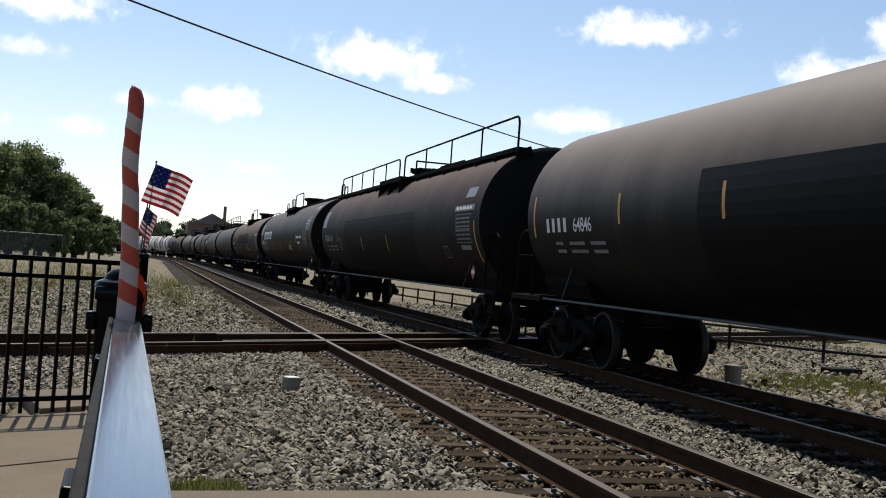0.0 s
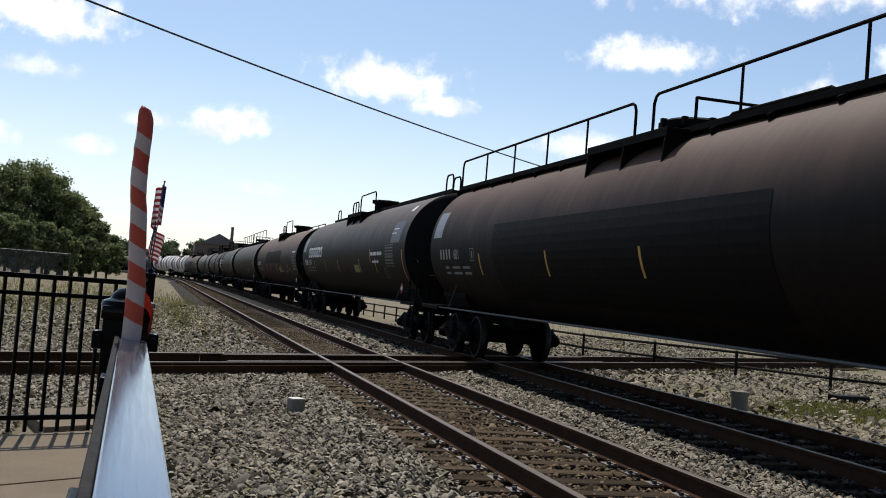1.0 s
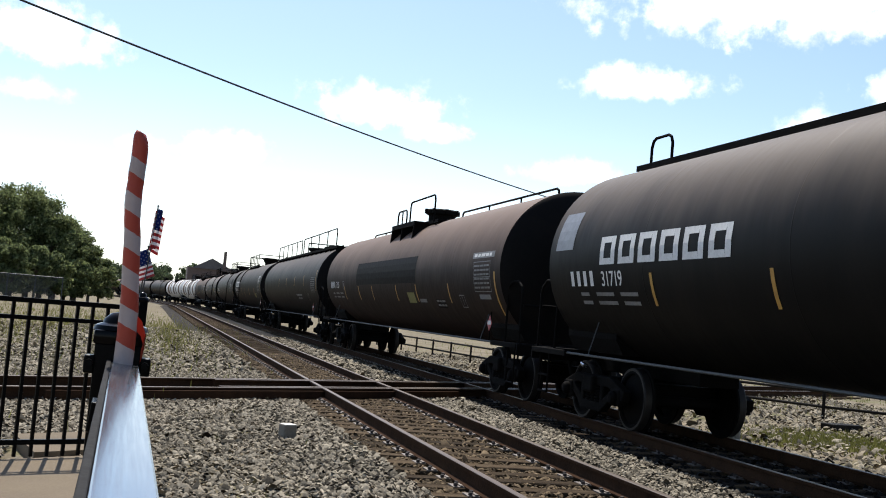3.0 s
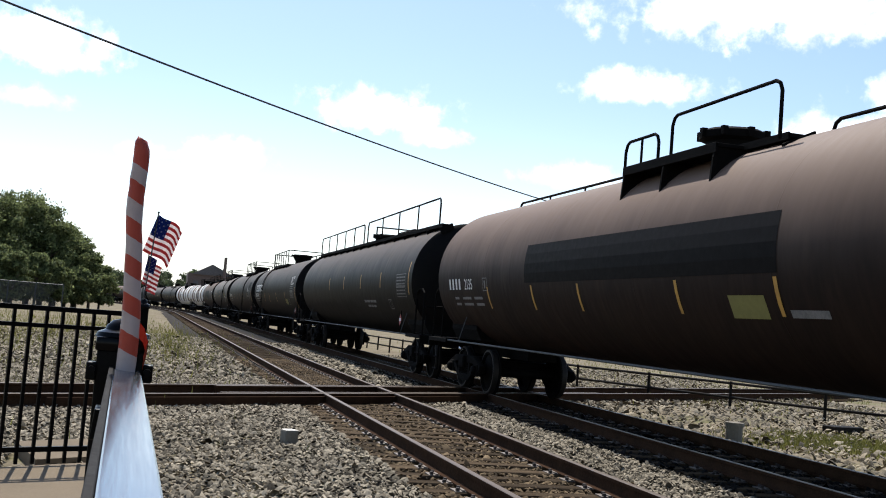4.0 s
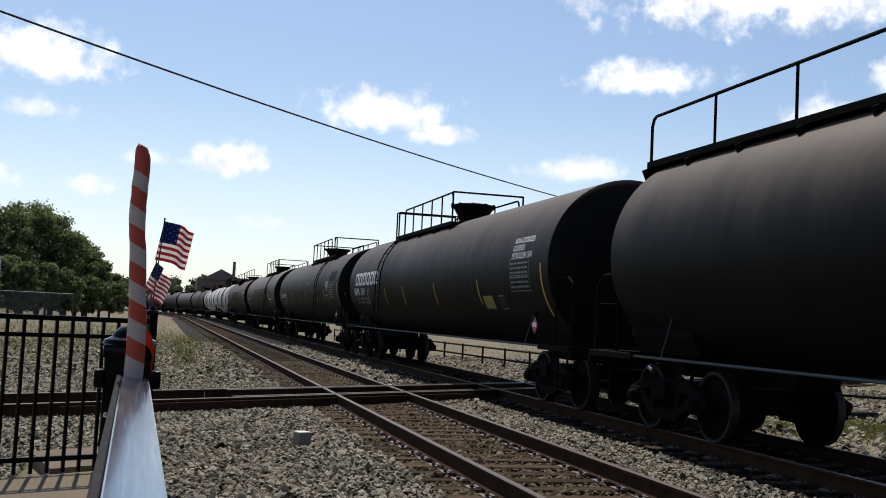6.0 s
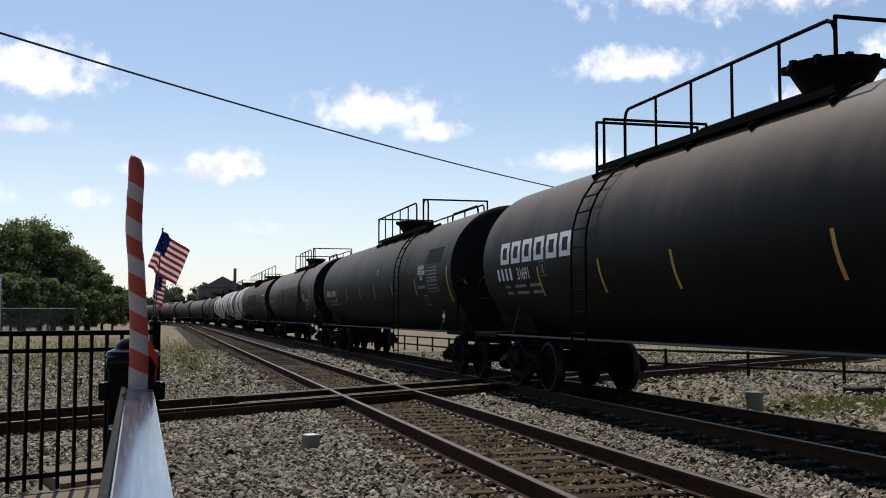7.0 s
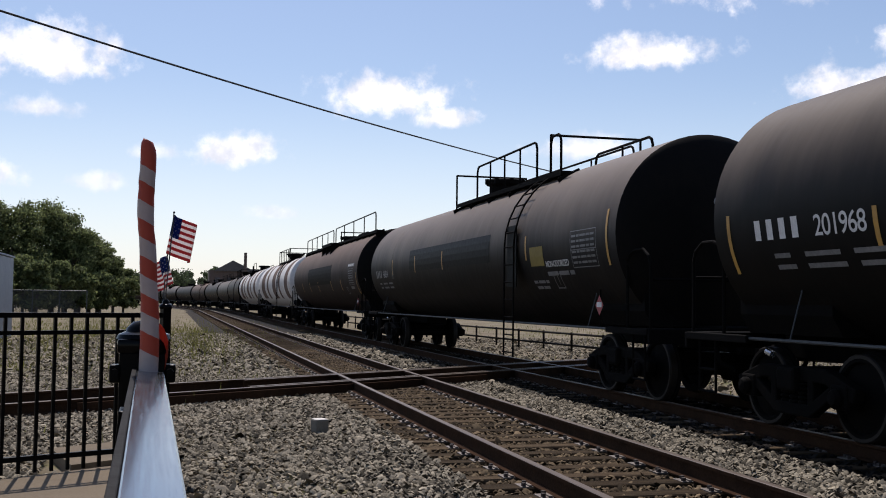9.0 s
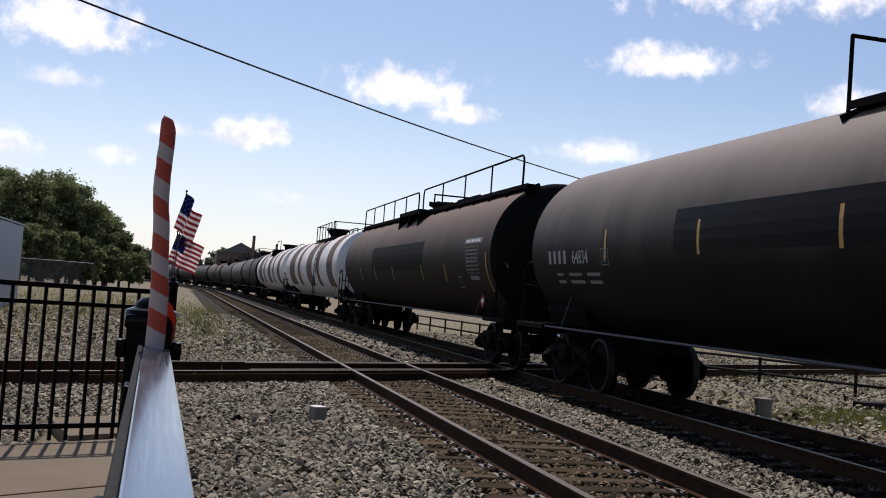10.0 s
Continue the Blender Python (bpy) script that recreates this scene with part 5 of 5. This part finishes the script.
def build_flag(base, tip, width, height, gusts, droop):
    flag = thing("flag", "small stars-and-stripes flag flapping on a thin staff", "flag", group="flags on the fence post")
    b, t = Vector(base), Vector(tip)
    bm = bmesh.new()
    rod(bm, b, t, 0.006, 8)
    bmesh.ops.create_icosphere(bm, subdivisions=2, radius=0.011, matrix=Matrix.Translation(t))
    part("staff", bm, M["galvanised"], flag)
    w = width / STRIPS
    strips = []
    for i in range(STRIPS):
        bm = bmesh.new()
        for k in range(13):
            z1, z0 = -height * k / 13, -height * (k + 1) / 13
            blue = k < 7 and i < 6
            vs = [[bm.verts.new((x, y, z)) for x, z in ((0, z0), (w * 1.03, z0), (w * 1.03, z1), (0, z1))] for y in (-0.0007, 0.0007)]
            for q, rev in ((vs[0], False), (vs[1], True)):
                f = bm.faces.new(reversed(q) if rev else q)
                f.material_index = 2 if blue else (0 if k % 2 == 0 else 1)
            if blue and (k + i) % 2 == 0:
                for y in (-0.0012, 0.0012):
                    c, r = Vector((w * 0.5, y, (z0 + z1) / 2)), height / 13 * 0.42
                    f = bm.faces.new([bm.verts.new(c + Vector((r * (1 if j % 2 == 0 else 0.42) * math.sin(j * math.pi / 5), 0, r * (1 if j % 2 == 0 else 0.42) * math.cos(j * math.pi / 5)))) for j in range(10)])
                    f.material_index = 1
        strips.append(part("cloth", bm, [M["flag_red"], M["flag_white"], M["flag_blue"]], flag))
    FLAGS.append((strips, b, t, w, gusts, droop))


def flag_motion():
    for strips, b, t, w, gusts, droop in FLAGS:
        up = (t - b).normalized()
        rows = [[] for _ in strips]
        for k in range(101):
            time = k * 0.1
            head = radians(wind(gusts, time))
            p = t - up * 0.02
            stand = up.to_track_quat("Z", "Y").to_matrix().to_4x4() @ Matrix.Rotation(-up.to_track_quat("Z", "Y").to_euler().z, 4, "Z")
            tilt = radians(droop + 9 * math.sin(2.3 * time + droop))
            stand = stand @ Matrix.Rotation(head, 4, "Z") @ Matrix.Rotation(tilt, 4, "Y") @ Matrix.Rotation(-head, 4, "Z")
            for i, _ in enumerate(strips):
                k = i * 9 / STRIPS
                wave = 0.9 * math.sin(9.0 * time - 0.95 * k + droop) * min(1.0, 0.3 + k * 0.14) + 0.3 * math.sin(15.0 * time - 1.7 * k)
                turn = stand @ Matrix.Rotation(head + wave, 4, "Z")
                slide = math.tan(radians(0.5 * k + 5 * math.sin(6.0 * time - 0.6 * k)))
                rows[i].append((time, Matrix.Translation(p) @ turn))
                p = p + turn.to_3x3() @ Vector((w, 0, -w * slide))
        for s, r in zip(strips, rows):
            walk(s, r)


# ---- far side and distance ----
def build_pipe_fence():
    fence = thing("pipe_fence", "low black two-rail pipe fence on open gravel", "fence")
    line = [(10.6, 66.0), (11.4, 48.0), (12.6, 30.0), (16.0, 22.6), (24.0, 14.0)]
    for z in (0.42, 0.05):
        bm = bmesh.new()
        pipe(bm, [(x, y, z) for x, y in line], 0.035, 8)
        part("rail", bm, M["pipe"], fence)
    me = mesh_of("post", rod(bmesh.new(), (0, 0, -0.3), (0, 0, 0.47), 0.04, 8), M["pipe"])
    for (xa, ya), (xb, yb) in zip(line, line[1:]):
        d = math.hypot(xb - xa, yb - ya)
        n = max(1, round(d / 2.4))
        for i in range(n):
            part("post", me, None, fence, at=pose(xa + (xb - xa) * i / n, ya + (yb - ya) * i / n, 0))


def leaf_cloud(name, blobs, count, leaf, mat, seed):
    """Leaves on the skin of overlapping uneven lumps: many small bent quads."""
    rng = np.random.default_rng(seed)
    vol = np.array([b[3] ** 2 for b in blobs])
    pick = rng.choice(len(blobs), count, p=vol / vol.sum())
    c = np.array([b[:3] for b in blobs])[pick]
    r = np.array([b[3] for b in blobs])[pick]
    d = rng.normal(size=(count, 3))
    d /= np.linalg.norm(d, axis=1)[:, None]
    p = c + d * (r * (0.72 + 0.30 * rng.normal(size=count)).clip(0.05, 1.7))[:, None] * np.array([1, 1, 0.8])
    n = d + rng.normal(0, 0.6, (count, 3))
    n /= np.linalg.norm(n, axis=1)[:, None]
    a = np.cross(n, rng.normal(size=(count, 3)))
    a /= np.linalg.norm(a, axis=1)[:, None]
    b2 = np.cross(n, a)
    s = leaf * rng.uniform(0.6, 1.4, count)[:, None]
    v = np.stack([p - a * s, p - b2 * s * 0.6 + n * s * 0.2, p + a * s, p + b2 * s * 0.6 + n * s * 0.2], 1).reshape(-1, 3)
    f = np.arange(count * 4).reshape(-1, 4)
    return raw_mesh(name, v, f, mat)


def tree(x, y, height, spread, seed, leaves=5000, leaf=0.28, mat="leaf", lumps=26):
    rng = random.Random(seed)
    t = thing("tree", "leafy green deciduous tree in full summer crown", "tree", group="trees beside the line")
    bm = bmesh.new()
    rod(bm, (x, y, GROUND - 0.1), (x, y, height * 0.5), height * 0.028, 9, height * 0.016)
    for k in range(7):
        a = k * 2.4 + rng.random()
        z = height * rng.uniform(0.25, 0.5)
        rod(bm, (x, y, z), (x + math.cos(a) * spread * 0.6, y + math.sin(a) * spread * 0.6, z + height * rng.uniform(0.15, 0.3)), height * 0.011, 6, height * 0.004)
    part("trunk", bm, M["bark"], t)
    blobs = []
    for k in range(lumps):
        a, u = rng.uniform(0, 6.28), rng.random()
        z = height * (0.12 + 0.80 * u)
        rad = spread * (0.35 + 0.75 * math.sin(math.pi * min(1.0, 0.18 + 0.8 * u))) * rng.uniform(0.25, 1.0)
        blobs.append((x + math.cos(a) * rad, y + math.sin(a) * rad, z, spread * rng.uniform(0.10, 0.30)))
    part("crown", leaf_cloud("crown", blobs, leaves, leaf, M[mat], seed), None, t)
    return t


def build_trees():
    spots = [(-27, 118, 11.5), (-22.5, 112, 10.6), (-18.5, 116, 11.0), (-15.2, 110, 10.4), (-12.2, 116, 10.6), (-9.4, 112, 8.0), (-8.0, 121, 6.6), (-31, 108, 13.5), (-36, 116, 12.5), (-24, 100, 7.0), (-17, 98, 5.2), (-13, 101, 5.0), (-10.2, 104, 4.6), (-27.5, 99, 6.2), (-20.5, 99, 6.0), (-15, 97, 5.0), (-11.6, 99, 4.4), (-8.6, 106, 4.4), (-7.0, 110, 4.0), (-7.3, 114, 6.6), (-6.1, 116, 5.4), (-5.2, 119, 4.4), (-30, 97, 6.5), (-10.6, 113, 9.9), (-8.6, 117, 8.2), (-13.6, 113, 11.0)]
    for k, (x, y, h) in enumerate(spots):
        tree(x, y, h * 1.06, h * 0.35, 100 + k, leaves=13000, leaf=0.135, lumps=90)


def build_far_woods():
    rng = random.Random(9)
    blobs = []
    for k in range(420):
        x = rng.uniform(-90, 70)
        y = rng.uniform(380, 430)
        top = 9.6 + 1.6 * math.sin(x * 0.07 + 1) + (1.6 if x > 10 else 0) + (3 if x < -22 else 0)
        z = rng.uniform(0, top)
        blobs.append((x, y + (top - z) * -1.0, z, rng.uniform(1.2, 2.6)))
    ob = new("far_woods", leaf_cloud("far_woods", blobs, 60000, 0.5, M["far_leaf"], 77))
    tagged(ob, "distant wooded ridge, hazy green", "woods", kind="stuff")


def build_mill():
    """Far building with a gabled roof and a tall chimney."""
    house = thing("mill_building", "distant dark gabled mill building with a chimney", "building")
    bm = bmesh.new()
    box(bm, (17, 262, 4.0), (18, 12, 8.4))
    part("wall", bm, M["brick_far"], house)
    bm = bmesh.new()
    prof = [(9.2, 8.2), (13.4, 10.6), (17.5, 8.6), (26.2, 8.6), (26.2, 8.0), (9.2, 8.0)]
    a = [bm.verts.new((x, 255.5, z)) for x, z in prof]
    b = [bm.verts.new((x, 268.5, z)) for x, z in prof]
    bm.faces.new(a)
    bm.faces.new(b)
    for i in range(6):
        bm.faces.new((a[i], a[(i + 1) % 6], b[(i + 1) % 6], b[i]))
    bmesh.ops.recalc_face_normals(bm, faces=bm.faces)
    part("roof", bm, M["roofing"], house)
    part("chimney", rod(bmesh.new(), (16.2, 254, 0), (16.2, 254, 12.4), 0.42, 12, 0.34), M["brick_far"], house)
    for k in range(6):
        part("window", box(bmesh.new(), (9.9 + k * 2.8, 255.94, 5.6), (1.2, 0.14, 1.8)), M["roofing"], house)


def build_shed():
    shed = thing("metal_shed", "pale grey corrugated metal shed", "shed")
    bm = bmesh.new()
    pts = []
    n = 60
    for i in range(n + 1):
        pts.append((-6.3 - i * 0.1, 40.0 + (0.025 if i % 2 else -0.025)))
    lo = [bm.verts.new((x, y, GROUND - 0.1)) for x, y in pts]
    hi = [bm.verts.new((x, y, 3.0)) for x, y in pts]
    for i in range(n):
        bm.faces.new((lo[i], lo[i + 1], hi[i + 1], hi[i]))
    part("front_wall", bm, M["shed"], shed)
    bm = bmesh.new()
    box(bm, (-9.35, 43.1, 1.38), (6.08, 6.0, 3.16))
    part("body", bm, M["shed"], shed)
    part("roof", box(bmesh.new(), (-9.33, 43.0, 3.02), (6.15, 6.2, 0.06)), M["shed"], shed)


def build_chain_fence():
    fence = thing("chain_link_fence", "grey chain-link fence in front of the trees", "fence")
    y = 92.0
    for k in range(12):
        part("post", rod(bmesh.new(), (-30 + k * 2.1, y, -0.3), (-30 + k * 2.1, y, 2.0), 0.05, 6), M["galvanised"], fence)
    for z in (0.1, 1.95):
        part("rail", rod(bmesh.new(), (-30, y, z), (-6.9, y, z), 0.04, 6), M["galvanised"], fence)
    bm = bmesh.new()
    for k in range(-14, 160):
        x = -30 + k * 0.15
        for s in (1, -1):
            x0, x1 = (x, x + 1.9) if s > 0 else (x + 1.9, x)
            if x0 > -30 and x1 > -30 and max(x0, x1) < -6.9:
                box(bm, ((x0 + x1) / 2, y, 1.02), (0.02, 0.02, 2.65), Matrix.Rotation(s * 0.785, 4, "Y"))
    part("mesh", bm, M["galvanised"], fence)


def build_cable():
    cable = bpy.data.curves.new("overhead_cable", "CURVE")
    cable.dimensions, cable.bevel_depth, cable.bevel_resolution = "3D", 0.035, 2
    sp = cable.splines.new("POLY")
    a, b = Vector((-10.5, 25.4, 9.60)), Vector((28.5, 67.0, 9.5))
    n = 40
    sp.points.add(n)
    for i in range(n + 1):
        u = i / n
        p = a.lerp(b, u)
        sp.points[i].co = (p.x, p.y, p.z - 4 * 0.46 * u * (1 - u), 1)
    cable.materials.append(M["cable"])
    tagged(new("overhead_cable", cable), "thin black overhead utility cable", "cable")
    pole = thing("utility_pole", "weathered wooden utility pole", "utility pole", group="poles of the cable")
    part("pole", rod(bmesh.new(), (28.5, 67.0, -0.3), (28.5, 67.0, 9.6), 0.16, 12, 0.11), M["bark"], pole)


def build_small_things():
    bm = bmesh.new()
    box(bm, (0, 0, 0.07), (0.17, 0.17, 0.22), bevel=0.02)
    bm.normal_update()
    for f in bm.faces:
        f.material_index = 1 if f.normal.z < 0.5 else 0
    single("marker_block", bm, [M["white_stone"], M["block_side"]], "small stone marker block with a white top", "marker block", at=pose(1.76, 12.9, GROUND, 0, 0, 20))
    bm = bmesh.new()
    lathe(bm, [(0.14, 0.0), (0.14, 0.30), (0.16, 0.30), (0.16, 0.36), (0.02, 0.37)], "Z", 16)
    single("pipe_stub", bm, M["block_side"], "short capped standpipe in the gravel", "standpipe", at=pose(9.6, 16.0, GROUND - 0.03))
    bm = bmesh.new()
    box(bm, (0, 0, 0.06), (0.8, 0.4, 0.16), bevel=0.02)
    single("cover_box", bm, M["pipe"], "low dark cable box on the ground", "cable box", at=pose(14.2, 19.4, GROUND - 0.03, 0, 0, 10))


def grass_patch(name, spots, blades, seed, label):
    rng = np.random.default_rng(seed)
    v, f = [], []
    for x, y, rx, ry, k, h in spots:
        for _ in range(int(blades * k)):
            px, py = x + rng.normal(0, rx), y + rng.normal(0, ry)
            a, hh = rng.uniform(0, 6.28), h * rng.uniform(0.4, 1.2)
            w, lean = 0.012 + hh * 0.03, rng.normal(0, 0.4, 2) * hh
            dx, dy = math.cos(a) * w, math.sin(a) * w
            i = len(v)
            v += [(px - dx, py - dy, GROUND - 0.03), (px + dx, py + dy, GROUND - 0.03), (px + lean[0], py + lean[1], GROUND + hh)]
            f.append((i, i + 1, i + 2))
    tagged(new(name, raw_mesh(name, v, f, M["grass"])), label, "grass", kind="stuff")


build_fence()
build_barrier()
build_taped_pole()
build_flag((-0.068, 10.26, 1.30), (0.0, 10.22, 2.21), 0.44, 0.37, GUSTS, 16)
build_flag((-0.089, 10.30, 1.26), (-0.05, 10.32, 1.83), 0.36, 0.28, LOW_GUSTS, 20)
build_train()
build_pipe_fence()
build_shed()
build_mill()
build_chain_fence()
build_cable()
build_trees()
build_far_woods()
build_small_things()
grass_patch("weeds", [(-4, 24, 2.2, 4, 0.7, 0.08), (-1.0, 30, 1.2, 6, 0.5, 0.08), (-8, 45, 4, 12, 1.0, 0.14), (21, 36, 4, 5, 0.4, 0.12), (26, 52, 6, 9, 0.6, 0.16), (-2, 40, 2.5, 10, 1.0, 0.16), (0.9, 42, 0.7, 9, 0.6, 0.2), (-5, 60, 4, 14, 1.0, 0.2), (11.7, 16.4, 0.75, 0.7, 1.8, 0.07), (12.6, 17.6, 0.7, 0.6, 0.8, 0.07), (16, 27, 2.5, 2, 0.3, 0.1), (0.45, 7.25, 0.14, 0.07, 0.22, 0.10), (0.2, 7.2, 0.06, 0.05, 0.05, 0.08)], 2600, 3, "tufts of dry green weeds")

# ---- tracks and stones last ----
straight_track("track_near", NEAR_X, "empty railroad track on timber ties", 58.0)
straight_track("track_far", FAR_X, "railroad track under the moving train", 40.0)
crossing_track()
ballast_stones("ballast_stones", 98000, (-3.5, 6.75, 6.9, 24.0), 0.0245, M["stone"], "loose grey crushed-stone ballast", 1, keep=off_pad)
# these stones lie where the train's shadow falls; their colour carries it
ballast_stones("oily_stones", 15000, (6.15, 9.3, 7.0, 30.0), 0.032, M["oily_shade_stone"], "oily stones under the train, blackened further for its painted shade", 8, z=-0.2, keep=clear_of_far_rails)
ballast_stones("track_stones", 34000, (2.5, 5.2, 5.0, 34.0), 0.025, M["track_stone"], "brown dusty stones between the ties", 4, z=-0.203, keep=in_near_track)
ballast_stones("far_ballast_stones", 16000, (-3.0, 6.6, 24.0, 50.0), 0.05, M["stone"], "loose grey crushed-stone ballast farther off", 2, keep=off_tracks)
ballast_stones("side_gravel", 16000, (9.0, 22.0, 9.0, 45.0), 0.045, M["stone"], "scattered gravel beyond the train", 3)
ballast_stones("yard_gravel", 9000, (-9.0, -1.0, 12.5, 45.0), 0.045, M["stone"], "scattered gravel among the weeds", 6, z=GROUND - 0.01)


def motions():
    train_motion()
    flag_motion()


motions()
